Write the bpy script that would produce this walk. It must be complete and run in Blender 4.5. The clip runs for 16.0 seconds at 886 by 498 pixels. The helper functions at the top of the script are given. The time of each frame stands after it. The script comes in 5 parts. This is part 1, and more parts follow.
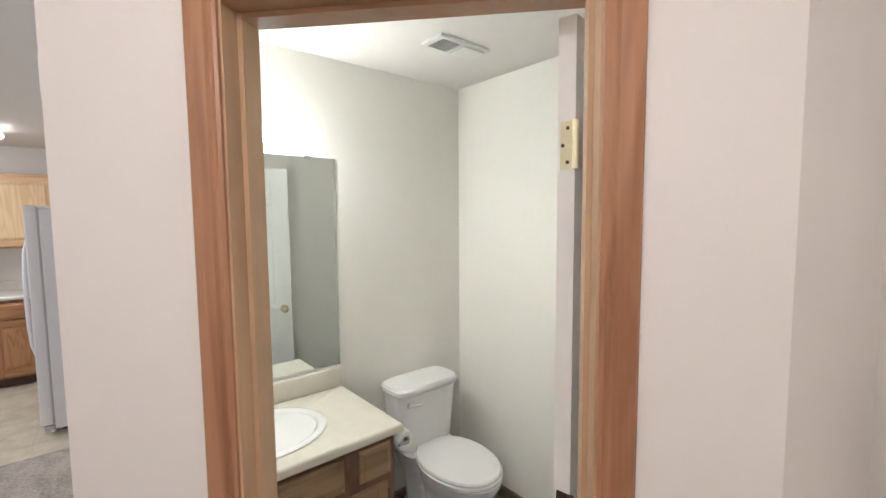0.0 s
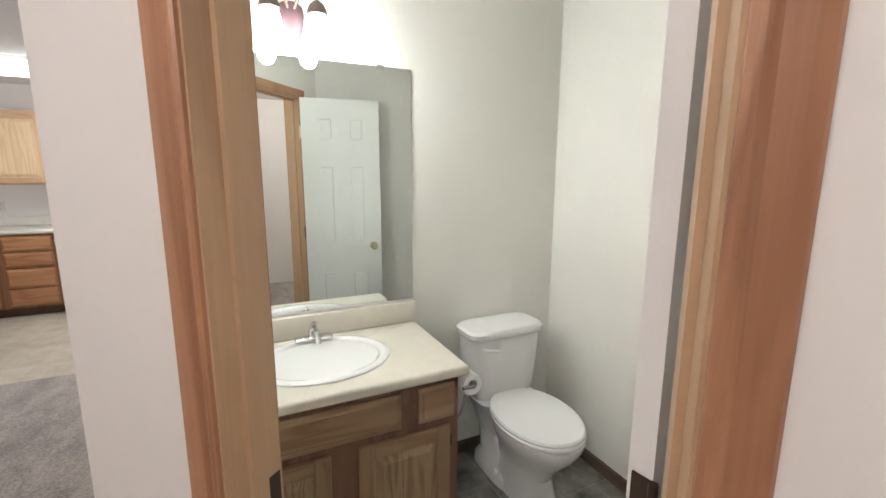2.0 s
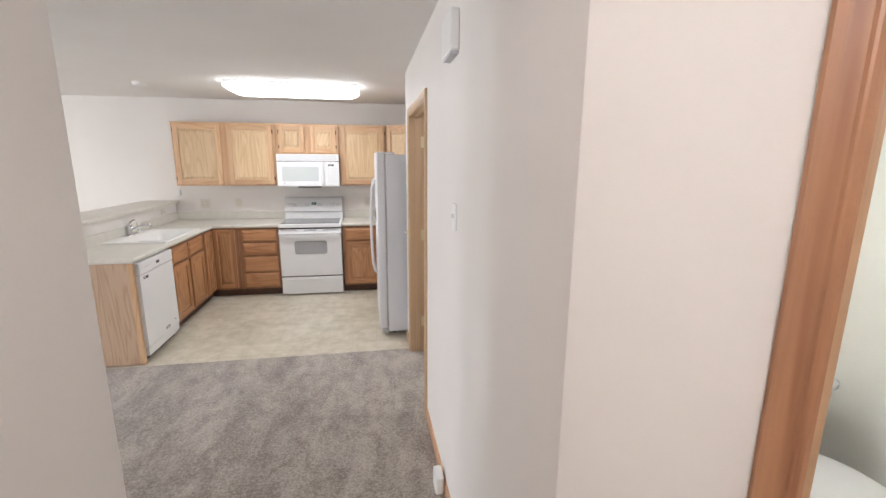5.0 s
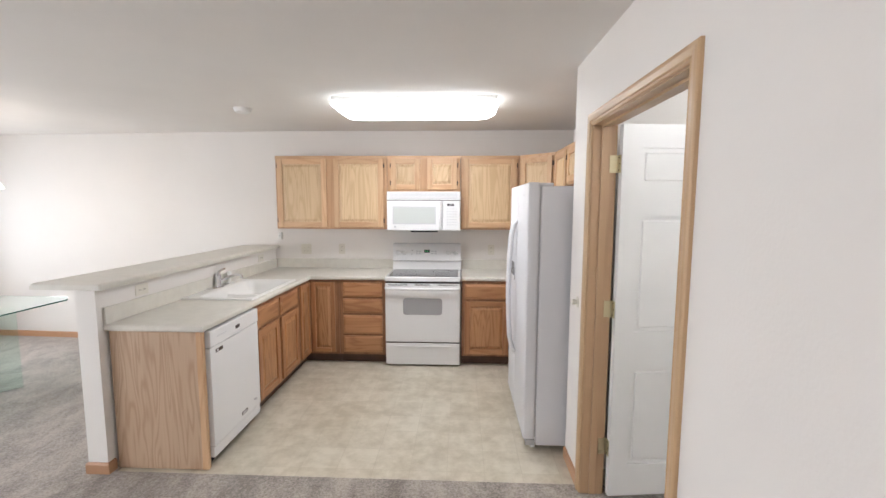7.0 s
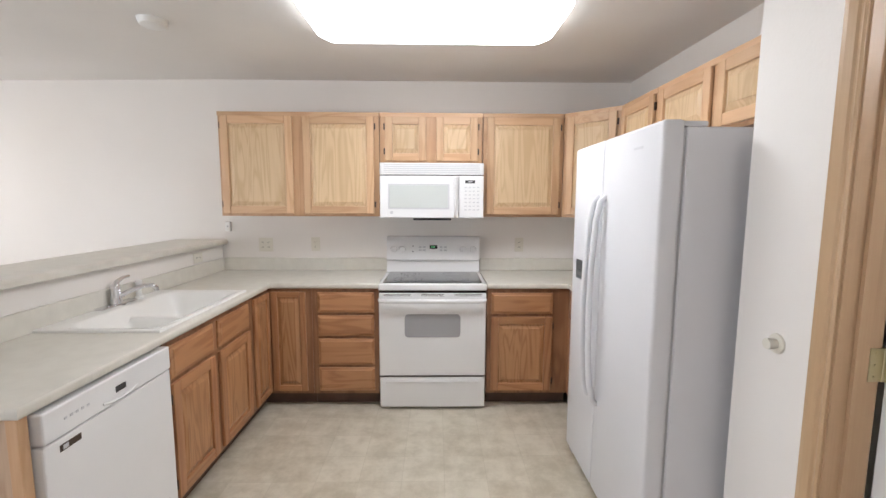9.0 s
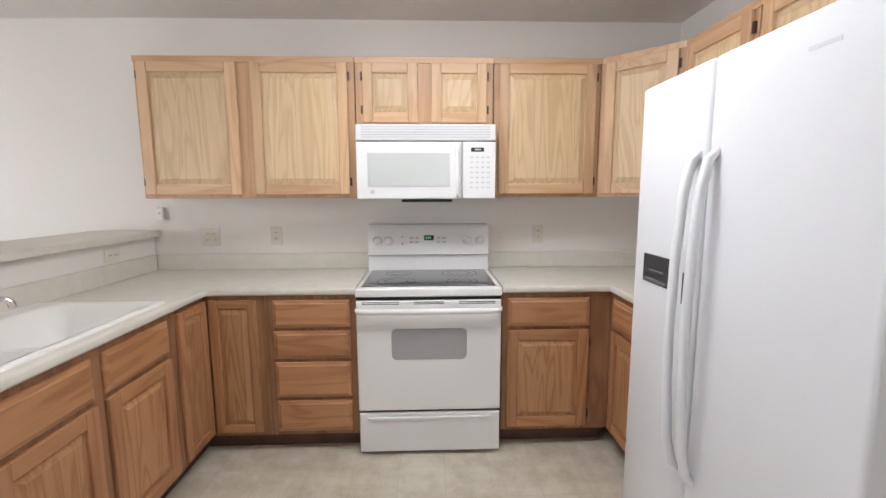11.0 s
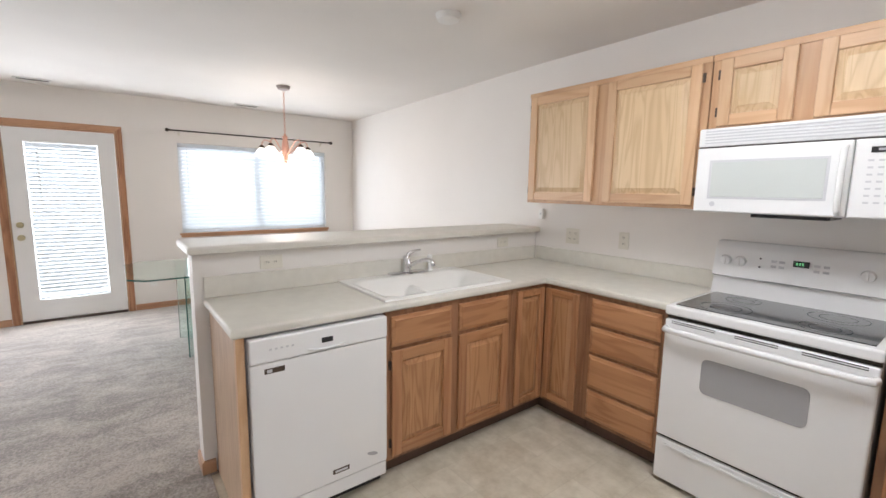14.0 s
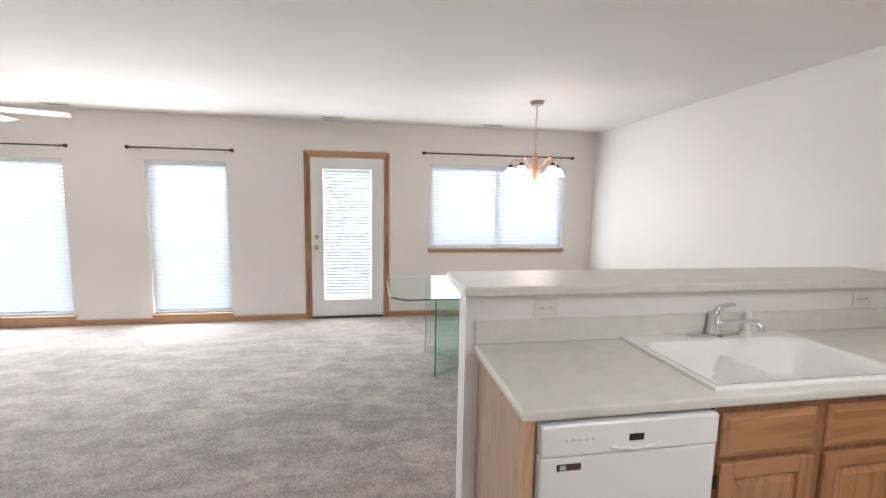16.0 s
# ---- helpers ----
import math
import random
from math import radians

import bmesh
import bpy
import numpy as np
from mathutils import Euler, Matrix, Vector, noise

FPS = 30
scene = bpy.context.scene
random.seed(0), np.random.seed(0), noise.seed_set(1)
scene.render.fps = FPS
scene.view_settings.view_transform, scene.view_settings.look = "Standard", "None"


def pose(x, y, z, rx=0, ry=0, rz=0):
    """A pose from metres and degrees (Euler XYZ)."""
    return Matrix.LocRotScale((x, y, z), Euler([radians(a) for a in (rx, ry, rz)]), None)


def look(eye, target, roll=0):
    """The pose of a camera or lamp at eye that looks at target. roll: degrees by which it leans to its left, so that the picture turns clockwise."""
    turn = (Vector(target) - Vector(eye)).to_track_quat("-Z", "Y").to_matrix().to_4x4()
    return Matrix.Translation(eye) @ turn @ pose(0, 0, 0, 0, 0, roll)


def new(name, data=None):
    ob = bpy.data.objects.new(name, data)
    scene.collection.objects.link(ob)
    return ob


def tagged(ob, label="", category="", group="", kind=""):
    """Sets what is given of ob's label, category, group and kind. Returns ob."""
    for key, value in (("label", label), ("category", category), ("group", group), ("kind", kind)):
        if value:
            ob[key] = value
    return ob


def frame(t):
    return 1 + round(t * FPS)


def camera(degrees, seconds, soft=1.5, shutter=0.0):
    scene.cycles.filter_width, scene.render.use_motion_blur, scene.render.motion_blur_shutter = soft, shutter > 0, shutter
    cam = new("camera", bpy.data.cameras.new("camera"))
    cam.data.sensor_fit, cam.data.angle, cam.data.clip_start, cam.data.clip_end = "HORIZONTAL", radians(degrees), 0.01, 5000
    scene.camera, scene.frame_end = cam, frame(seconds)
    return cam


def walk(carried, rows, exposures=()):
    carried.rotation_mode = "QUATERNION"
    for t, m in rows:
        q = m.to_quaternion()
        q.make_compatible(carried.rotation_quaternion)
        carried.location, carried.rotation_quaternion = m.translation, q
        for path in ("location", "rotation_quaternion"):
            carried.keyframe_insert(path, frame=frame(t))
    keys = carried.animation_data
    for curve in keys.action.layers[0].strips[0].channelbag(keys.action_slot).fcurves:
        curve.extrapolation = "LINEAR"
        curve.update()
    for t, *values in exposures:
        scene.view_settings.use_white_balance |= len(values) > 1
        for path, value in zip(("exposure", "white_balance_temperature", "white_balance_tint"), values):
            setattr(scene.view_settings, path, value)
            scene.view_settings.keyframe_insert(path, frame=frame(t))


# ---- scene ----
cam = camera(91.7, 16.0)
PATH = [
    (0, (0.112, -0.054, 1.671), (1.402, 1.467, 1.515), -0.5),
    (0.5, (0.264, -0.008, 1.659), (1.348, 1.665, 1.501), -0.2),
    (1, (0.331, 0.031, 1.624), (1.283, 1.782, 1.464), 0.1),
    (1.5, (0.359, 0.062, 1.557), (1.238, 1.847, 1.356), 0.5),
    (2, (0.367, 0.077, 1.507), (1.221, 1.852, 1.16), 0.2),
    (2.5, (0.361, 0.075, 1.489), (1.188, 1.835, 1.025), 0.3),
    (3, (0.329, 0.063, 1.503), (1.132, 1.816, 0.974), -0.4),
    (3.5, (0.258, 0.04, 1.566), (1.036, 1.801, 1.025), -0.1),
    (4, (0.077, 0.076, 1.633), (0.768, 1.874, 1.095), 0.4),
    (4.3, (-0.056, 0.156, 1.66), (0.548, 1.985, 1.123), 0.5),
    (4.5, (-0.138, 0.196, 1.683), (0.407, 2.049, 1.164), 0.5),
    (4.7, (-0.205, 0.249, 1.694), (0.261, 2.134, 1.217), 0.4),
    (5, (-0.29, 0.34, 1.692), (0.055, 2.269, 1.291), 0.4),
    (7.3, (-0.665, 1.85, 1.598), (-0.757, 3.838, 1.396), 0.2),
    (7.5, (-0.709, 1.988, 1.575), (-0.8, 3.976, 1.371), 0.3),
    (8, (-0.844, 2.314, 1.527), (-0.928, 4.302, 1.326), 0.3),
    (8.5, (-0.931, 2.607, 1.508), (-0.958, 4.595, 1.298), 0.4),
    (8.7, (-0.951, 2.721, 1.503), (-0.937, 4.708, 1.288), 0.5),
    (11, (-0.987, 3.668, 1.402), (-0.919, 5.65, 1.14), -0.2),
    (11.5, (-0.922, 3.747, 1.402), (-1.146, 5.717, 1.136), -0.2),
    (12, (-0.822, 3.746, 1.418), (-1.345, 5.657, 1.151), 0.1),
    (12.5, (-0.68, 3.693, 1.452), (-1.55, 5.473, 1.177), 0.1),
    (13, (-0.567, 3.679, 1.442), (-1.749, 5.269, 1.171), 0.5),
    (13.5, (-0.455, 3.703, 1.443), (-1.873, 5.087, 1.171), 0.8),
    (14, (-0.414, 3.716, 1.449), (-1.985, 4.925, 1.179), 0.9),
    (14.5, (-0.429, 3.694, 1.466), (-2.143, 4.687, 1.19), 0.8),
    (15, (-0.554, 3.646, 1.493), (-2.378, 4.418, 1.217), 0.9),
    (15.5, (-0.767, 3.602, 1.523), (-2.665, 4.172, 1.253), 0.9),
    (16, (-0.977, 3.583, 1.537), (-2.933, 3.93, 1.303), 1.0),
]
EXPOSURES = tuple((t, stops, 6420, 12) for t, stops in ((0.0, 0.0), (3.5, 0.02), (4.3, 0.1), (5.0, 0.18), (7.5, 0.13), (11.0, 0.03), (13.5, 0.03), (16.0, -0.04)))
walk(cam, [(t, look(eye, target, roll)) for t, eye, target, roll in PATH], EXPOSURES)

# ---- world, sun, large lights ----
world = bpy.data.worlds.new("world")
scene.world = world
world.use_nodes = True
wn = world.node_tree
sky = wn.nodes.new("ShaderNodeTexSky")
sky.sky_type, sky.sun_disc = "NISHITA", False
sky.sun_elevation, sky.sun_rotation = radians(42), radians(60)
wn.links.new(sky.outputs[0], wn.nodes["Background"].inputs[0])
wn.nodes["Background"].inputs[1].default_value = 0.12
sun = new("sun", bpy.data.lights.new("sun", "SUN"))
sun.data.energy, sun.data.angle, sun.data.color = 2.5, radians(0.5), (1, 0.95, 0.88)
sun.matrix_world = look((0, 0, 0), (-0.64, -0.37, -0.67))


def area(name, eye, target, w, h, power, color):
    ob = new(name, bpy.data.lights.new(name, "AREA"))
    ob.data.shape, ob.data.size, ob.data.size_y = "RECTANGLE", w, h
    ob.data.energy, ob.data.color = power, color
    ob.matrix_world = look(eye, target)
    return ob


DAY = (0.92, 0.965, 1.02)
WIN_P = 0.39
for nm, y, z, w, h, p in (("daylight_south_window", -0.17, 1.0, 0.84, 1.7, 140), ("daylight_tall_window", 1.52, 1.0, 0.84, 1.7, 140),
                          ("daylight_door_glass", 3.35, 1.05, 0.56, 1.6, 62), ("daylight_dining_window", 5.285, 1.42, 1.76, 1.04, 52)):
    area(nm, (-6.425, y, z), (0, y, z - 0.3), w, h, p * WIN_P * 0.95, DAY).data.spread = radians(180)
    area(nm + "_outside", (-6.75, y, z), (0, y, z), w + 0.1, h + 0.1, (0.18 if "door" in nm else 0.9 if "dining" in nm else 0.34) * p * WIN_P, DAY)



def bulb(name, at, power, color, radius=0.03):
    ob = new(name, bpy.data.lights.new(name, "POINT"))
    ob.data.energy, ob.data.color, ob.data.shadow_soft_size = power, color, radius
    ob.location = at
    return ob


# unseen fill added to brighten the hall walls; it has no fixture
bulb("hall_fill_bulb", (-0.5, -0.22, 2.3), 28, (1.0, 0.925, 0.91), 0.1)
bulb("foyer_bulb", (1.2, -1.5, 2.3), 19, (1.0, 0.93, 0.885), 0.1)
for x in (0.526, 0.694):
    bulb("vanity_bulb", (x, 1.79, 1.985), 10.8, (0.96, 1.0, 0.96), 0.035)
bulb("pantry_bulb", (1.1, 2.9, 2.3), 26, (0.96, 0.98, 1.0), 0.08)
area("kitchen_tube", (-0.97, 5.09, 2.315), (-0.97, 5.09, 0), 1.0, 0.4, 11.3, (0.95, 0.985, 1.03))
bulb("chandelier_bulbs", (-4.87, 5.135, 1.60), 13, (1.0, 0.84, 0.70), 0.12)
scene.view_settings.exposure = 0.25
bulb("fan_bulb", (-4.95, 0.40, 1.93), 7, (1.0, 0.72, 0.48), 0.06)


# ---- materials ----
def material(name, color, rough=0.5, metal=0.0, bump=0.0, bump_scale=200.0, color2=None, var_scale=4.0, var_detail=4.0,
             coat=0.0, trans=0.0, ior=1.45, spec=None, emit=None, power=0.0, rough_var=0.0):
    m = bpy.data.materials.new(name)
    m.use_nodes = True
    nt = m.node_tree
    b = nt.nodes["Principled BSDF"]
    b.inputs["Base Color"].default_value = (*color, 1)
    b.inputs["Roughness"].default_value = rough
    b.inputs["Metallic"].default_value = metal
    b.inputs["Coat Weight"].default_value = coat
    b.inputs["Transmission Weight"].default_value = trans
    b.inputs["IOR"].default_value = ior
    if spec is not None:
        b.inputs["Specular IOR Level"].default_value = spec
    if emit:
        b.inputs["Emission Color"].default_value = (*emit, 1)
        b.inputs["Emission Strength"].default_value = power
    geo = nt.nodes.new("ShaderNodeNewGeometry")
    if color2:
        n = nt.nodes.new("ShaderNodeTexNoise")
        n.inputs["Scale"].default_value, n.inputs["Detail"].default_value = var_scale, var_detail
        nt.links.new(geo.outputs["Position"], n.inputs["Vector"])
        r = nt.nodes.new("ShaderNodeValToRGB")
        r.color_ramp.elements[0].position, r.color_ramp.elements[1].position = 0.3, 0.7
        r.color_ramp.elements[0].color, r.color_ramp.elements[1].color = (*color, 1), (*color2, 1)
        nt.links.new(n.outputs["Fac"], r.inputs[0])
        nt.links.new(r.outputs[0], b.inputs["Base Color"])
    if rough_var:
        n3 = nt.nodes.new("ShaderNodeTexNoise")
        n3.inputs["Scale"].default_value, n3.inputs["Detail"].default_value = 7, 5
        nt.links.new(geo.outputs["Position"], n3.inputs["Vector"])
        mr = nt.nodes.new("ShaderNodeMapRange")
        mr.inputs["To Min"].default_value, mr.inputs["To Max"].default_value = max(0, rough - rough_var), rough + rough_var
        nt.links.new(n3.outputs["Fac"], mr.inputs["Value"])
        nt.links.new(mr.outputs[0], b.inputs["Roughness"])
    if bump:
        n2 = nt.nodes.new("ShaderNodeTexNoise")
        n2.inputs["Scale"].default_value, n2.inputs["Detail"].default_value = bump_scale, 3
        nt.links.new(geo.outputs["Position"], n2.inputs["Vector"])
        bp = nt.nodes.new("ShaderNodeBump")
        bp.inputs["Strength"].default_value, bp.inputs["Distance"].default_value = bump, 0.004
        nt.links.new(n2.outputs["Fac"], bp.inputs["Height"])
        nt.links.new(bp.outputs[0], b.inputs["Normal"])
    return m


def oak(name, light, dark, axis, rough=0.38, rings=1.0):
    """Oak whose grain runs along axis (0 x, 1 y, 2 z) of the object, different on each object."""
    m = bpy.data.materials.new(name)
    m.use_nodes = True
    nt = m.node_tree
    L = nt.links.new
    b = nt.nodes["Principled BSDF"]
    tc = nt.nodes.new("ShaderNodeTexCoord")
    info = nt.nodes.new("ShaderNodeObjectInfo")
    off = nt.nodes.new("ShaderNodeVectorMath")
    off.operation = "MULTIPLY_ADD"
    off.inputs[1].default_value, off.inputs[2].default_value = (7.3, 5.1, 9.7), (0, 0, 0)
    L(info.outputs["Random"], off.inputs[0])
    add = nt.nodes.new("ShaderNodeVectorMath")
    L(tc.outputs["Object"], add.inputs[0])
    L(off.outputs[0], add.inputs[1])
    s1, s2 = [9.0, 9.0, 9.0], [160.0, 160.0, 160.0]
    s1[axis], s2[axis] = 0.9, 4.0
    mp = nt.nodes.new("ShaderNodeMapping")
    mp.inputs["Scale"].default_value = s1
    L(add.outputs[0], mp.inputs["Vector"])
    n1 = nt.nodes.new("ShaderNodeTexNoise")
    n1.inputs["Scale"].default_value, n1.inputs["Detail"].default_value, n1.inputs["Distortion"].default_value = 1.0, 2, 0.6
    L(mp.outputs[0], n1.inputs["Vector"])
    mul = nt.nodes.new("ShaderNodeMath")
    mul.operation = "MULTIPLY"
    mul.inputs[1].default_value = 30 * rings
    L(n1.outputs["Fac"], mul.inputs[0])
    sn = nt.nodes.new("ShaderNodeMath")
    sn.operation = "SINE"
    L(mul.outputs[0], sn.inputs[0])
    half = nt.nodes.new("ShaderNodeMapRange")
    half.inputs["From Min"].default_value = -1
    L(sn.outputs[0], half.inputs["Value"])
    thin = nt.nodes.new("ShaderNodeMath")
    thin.operation, thin.inputs[1].default_value = "POWER", 2.6
    L(half.outputs[0], thin.inputs[0])
    mr = nt.nodes.new("ShaderNodeMapRange")
    mr.inputs["To Min"].default_value, mr.inputs["To Max"].default_value = 0.08, 0.55
    L(thin.outputs[0], mr.inputs["Value"])
    mp2 = nt.nodes.new("ShaderNodeMapping")
    mp2.inputs["Scale"].default_value = s2
    L(add.outputs[0], mp2.inputs["Vector"])
    n2 = nt.nodes.new("ShaderNodeTexNoise")
    n2.inputs["Scale"].default_value, n2.inputs["Detail"].default_value = 1.0, 3
    L(mp2.outputs[0], n2.inputs["Vector"])
    mix = nt.nodes.new("ShaderNodeMath")
    mix.operation = "MULTIPLY_ADD"
    mix.inputs[1].default_value, mix.use_clamp = 0.45, True
    L(n2.outputs["Fac"], mix.inputs[0])
    L(mr.outputs[0], mix.inputs[2])
    n3 = nt.nodes.new("ShaderNodeTexNoise")
    n3.inputs["Scale"].default_value = 3.0
    L(add.outputs[0], n3.inputs["Vector"])
    mix2 = nt.nodes.new("ShaderNodeMath")
    mix2.operation = "MULTIPLY_ADD"
    mix2.inputs[1].default_value, mix2.use_clamp = 0.3, True
    L(n3.outputs["Fac"], mix2.inputs[0])
    L(mix.outputs[0], mix2.inputs[2])
    r = nt.nodes.new("ShaderNodeValToRGB")
    r.color_ramp.elements[0].position, r.color_ramp.elements[1].position = 0.25, 0.95
    r.color_ramp.elements[0].color, r.color_ramp.elements[1].color = (*light, 1), (*dark, 1)
    L(mix2.outputs[0], r.inputs[0])
    hsv = nt.nodes.new("ShaderNodeHueSaturation")
    vr = nt.nodes.new("ShaderNodeMapRange")
    vr.inputs["To Min"].default_value, vr.inputs["To Max"].default_value = 0.9, 1.08
    L(info.outputs["Random"], vr.inputs["Value"])
    L(vr.outputs[0], hsv.inputs["Value"])
    L(r.outputs[0], hsv.inputs["Color"])
    L(hsv.outputs[0], b.inputs["Base Color"])
    b.inputs["Roughness"].default_value = rough
    bp = nt.nodes.new("ShaderNodeBump")
    bp.inputs["Strength"].default_value, bp.inputs["Distance"].default_value = 0.15, 0.001
    L(n2.outputs["Fac"], bp.inputs["Height"])
    L(bp.outputs[0], b.inputs["Normal"])
    return m


def carpet_material():
    m = bpy.data.materials.new("carpet_pile")
    m.use_nodes = True
    nt = m.node_tree
    L = nt.links.new
    b = nt.nodes["Principled BSDF"]
    b.inputs["Roughness"].default_value = 1.0
    b.inputs["Specular IOR Level"].default_value = 0.1
    b.inputs["Sheen Weight"].default_value = 0.7
    b.inputs["Sheen Tint"].default_value = (0.8, 0.78, 0.8, 1)
    geo = nt.nodes.new("ShaderNodeNewGeometry")
    facs = []
    for scale, detail, dist, squash, turned in ((1.3, 5, 0.5, 0.35, 1.0), (7.5, 7, 0.8, 0.5, 0.4), (85.0, 5, 0.0, 1.0, 0.0)):
        n = nt.nodes.new("ShaderNodeTexNoise")
        n.inputs["Scale"].default_value, n.inputs["Detail"].default_value, n.inputs["Distortion"].default_value = scale, detail, dist
        mp = nt.nodes.new("ShaderNodeMapping")
        mp.inputs["Scale"].default_value = (1.0, squash, 1.0)
        mp.inputs["Rotation"].default_value = (0, 0, turned)
        L(geo.outputs["Position"], mp.inputs["Vector"])
        L(mp.outputs[0], n.inputs["Vector"])
        facs.append(n)
    total = None
    for source, weight in ((facs[0].outputs["Fac"], 0.30), (facs[1].outputs["Fac"], 0.44), (facs[2].outputs["Fac"], 0.56)):
        add = nt.nodes.new("ShaderNodeMath")
        add.operation = "MULTIPLY_ADD"
        add.inputs[1].default_value, add.inputs[2].default_value = weight, 0.0
        L(source, add.inputs[0])
        if total:
            L(total, add.inputs[2])
        total = add.outputs[0]
    r = nt.nodes.new("ShaderNodeValToRGB")
    r.color_ramp.elements[0].position, r.color_ramp.elements[1].position = 0.54, 0.78
    r.color_ramp.elements[0].color, r.color_ramp.elements[1].color = (0.178, 0.152, 0.127, 1), (0.44, 0.389, 0.338, 1)
    L(total, r.inputs[0])
    L(r.outputs[0], b.inputs["Base Color"])
    bp = nt.nodes.new("ShaderNodeBump")
    bp.inputs["Strength"].default_value, bp.inputs["Distance"].default_value = 0.6, 0.010
    L(total, bp.inputs["Height"])
    L(bp.outputs[0], b.inputs["Normal"])
    return m


def vinyl_material(name, c_lo, c_hi, grout, size, rough, grout_mix=0.35, scale=9.0):
    m = bpy.data.materials.new(name)
    m.use_nodes = True
    nt = m.node_tree
    L = nt.links.new
    b = nt.nodes["Principled BSDF"]
    b.inputs["Roughness"].default_value = rough
    geo = nt.nodes.new("ShaderNodeNewGeometry")
    n = nt.nodes.new("ShaderNodeTexNoise")
    n.inputs["Scale"].default_value, n.inputs["Detail"].default_value, n.inputs["Roughness"].default_value = scale, 8, 0.65
    L(geo.outputs["Position"], n.inputs["Vector"])
    n2 = nt.nodes.new("ShaderNodeTexNoise")
    n2.inputs["Scale"].default_value, n2.inputs["Detail"].default_value = 1.7, 3
    L(geo.outputs["Position"], n2.inputs["Vector"])
    br = nt.nodes.new("ShaderNodeTexBrick")
    br.offset = 0.0
    br.inputs["Scale"].default_value = 1.0
    br.inputs["Brick Width"].default_value = size
    br.inputs["Row Height"].default_value = size
    br.inputs["Mortar Size"].default_value = 0.003
    br.inputs["Mortar Smooth"].default_value = 0.6
    br.inputs["Color1"].default_value = (0.35, 0.35, 0.35, 1)
    br.inputs["Color2"].default_value = (0.65, 0.65, 0.65, 1)
    br.inputs["Mortar"].default_value = (0.5, 0.5, 0.5, 1)
    L(geo.outputs["Position"], br.inputs["Vector"])
    s = nt.nodes.new("ShaderNodeMath")
    s.operation = "MULTIPLY_ADD"
    s.inputs[1].default_value = 0.42
    L(br.outputs["Color"], s.inputs[0])
    t = nt.nodes.new("ShaderNodeMath")
    t.operation = "MULTIPLY_ADD"
    t.inputs[1].default_value = 0.30
    L(n2.outputs["Fac"], t.inputs[0])
    L(n.outputs["Fac"], t.inputs[2])
    L(t.outputs[0], s.inputs[2])
    r = nt.nodes.new("ShaderNodeValToRGB")
    r.color_ramp.elements[0].position, r.color_ramp.elements[1].position = 0.68, 1.04
    r.color_ramp.elements[0].color, r.color_ramp.elements[1].color = (*c_lo, 1), (*c_hi, 1)
    L(s.outputs[0], r.inputs[0])
    mx = nt.nodes.new("ShaderNodeMix")
    mx.data_type = "RGBA"
    mx.inputs[7].default_value = (*grout, 1)
    g = nt.nodes.new("ShaderNodeMath")
    g.operation = "MULTIPLY"
    g.inputs[1].default_value = grout_mix
    L(br.outputs["Fac"], g.inputs[0])
    L(g.outputs[0], mx.inputs[0])
    L(r.outputs[0], mx.inputs[6])
    L(mx.outputs[2], b.inputs["Base Color"])
    bp = nt.nodes.new("ShaderNodeBump")
    bp.inputs["Strength"].default_value, bp.inputs["Distance"].default_value = 0.15, 0.002
    L(n.outputs["Fac"], bp.inputs["Height"])
    L(bp.outputs[0], b.inputs["Normal"])
    return m


M_WALL = material("wall_paint", (0.78, 0.75, 0.715), 0.62, bump=0.12, bump_scale=90, color2=(0.81, 0.78, 0.745), var_scale=1.5)
M_BATHWALL = material("cream_bath_paint", (0.83, 0.82, 0.765), 0.55, bump=0.12, bump_scale=90, color2=(0.85, 0.84, 0.785), var_scale=1.5)
M_CEIL = material("ceiling_paint", (0.79, 0.765, 0.735), 0.85, bump=0.25, bump_scale=60, color2=(0.82, 0.795, 0.765), var_scale=2.0)
M_TRIM = material("white_door_paint", (0.78, 0.78, 0.77), 0.35, bump=0.12, bump_scale=60, color2=(0.82, 0.82, 0.81), var_scale=3)
M_CARPET = carpet_material()
M_VINYL = vinyl_material("kitchen_vinyl", (0.50, 0.445, 0.345), (0.67, 0.62, 0.515), (0.43, 0.38, 0.29), 0.2286, 0.3, 0.32, 9.0)
M_SLATE = vinyl_material("slate_tile", (0.095, 0.098, 0.09), (0.34, 0.33, 0.29), (0.3, 0.29, 0.27), 9.0, 0.35, 0.0, 7.0)
M_GROUT = material("pale_grout", (0.46, 0.45, 0.41), 0.8, color2=(0.38, 0.37, 0.34), var_scale=30)
M_COUNTER = material("grey_laminate", (0.65, 0.625, 0.56), 0.45, color2=(0.71, 0.685, 0.62), var_scale=14, var_detail=8, rough_var=0.06)
M_CREAM = material("cream_laminate", (0.68, 0.64, 0.55), 0.3, color2=(0.72, 0.68, 0.59), var_scale=20, rough_var=0.05)
M_WHITE = material("white_enamel", (0.80, 0.80, 0.80), 0.22, color2=(0.83, 0.83, 0.83), var_scale=2, rough_var=0.05)
M_FRIDGE = material("textured_white_enamel", (0.66, 0.66, 0.68), 0.45, bump=0.12, bump_scale=350, color2=(0.68, 0.68, 0.70), var_scale=2, spec=0.3)
M_CERAMIC = material("white_ceramic", (0.82, 0.82, 0.81), 0.12, coat=0.4, color2=(0.84, 0.84, 0.83), var_scale=2)
M_SINK = material("white_composite_sink", (0.84, 0.83, 0.80), 0.3, color2=(0.86, 0.85, 0.82), var_scale=2)
M_GREYW = material("grey_oven_glass", (0.36, 0.36, 0.37), 0.18, color2=(0.38, 0.38, 0.39), var_scale=3)
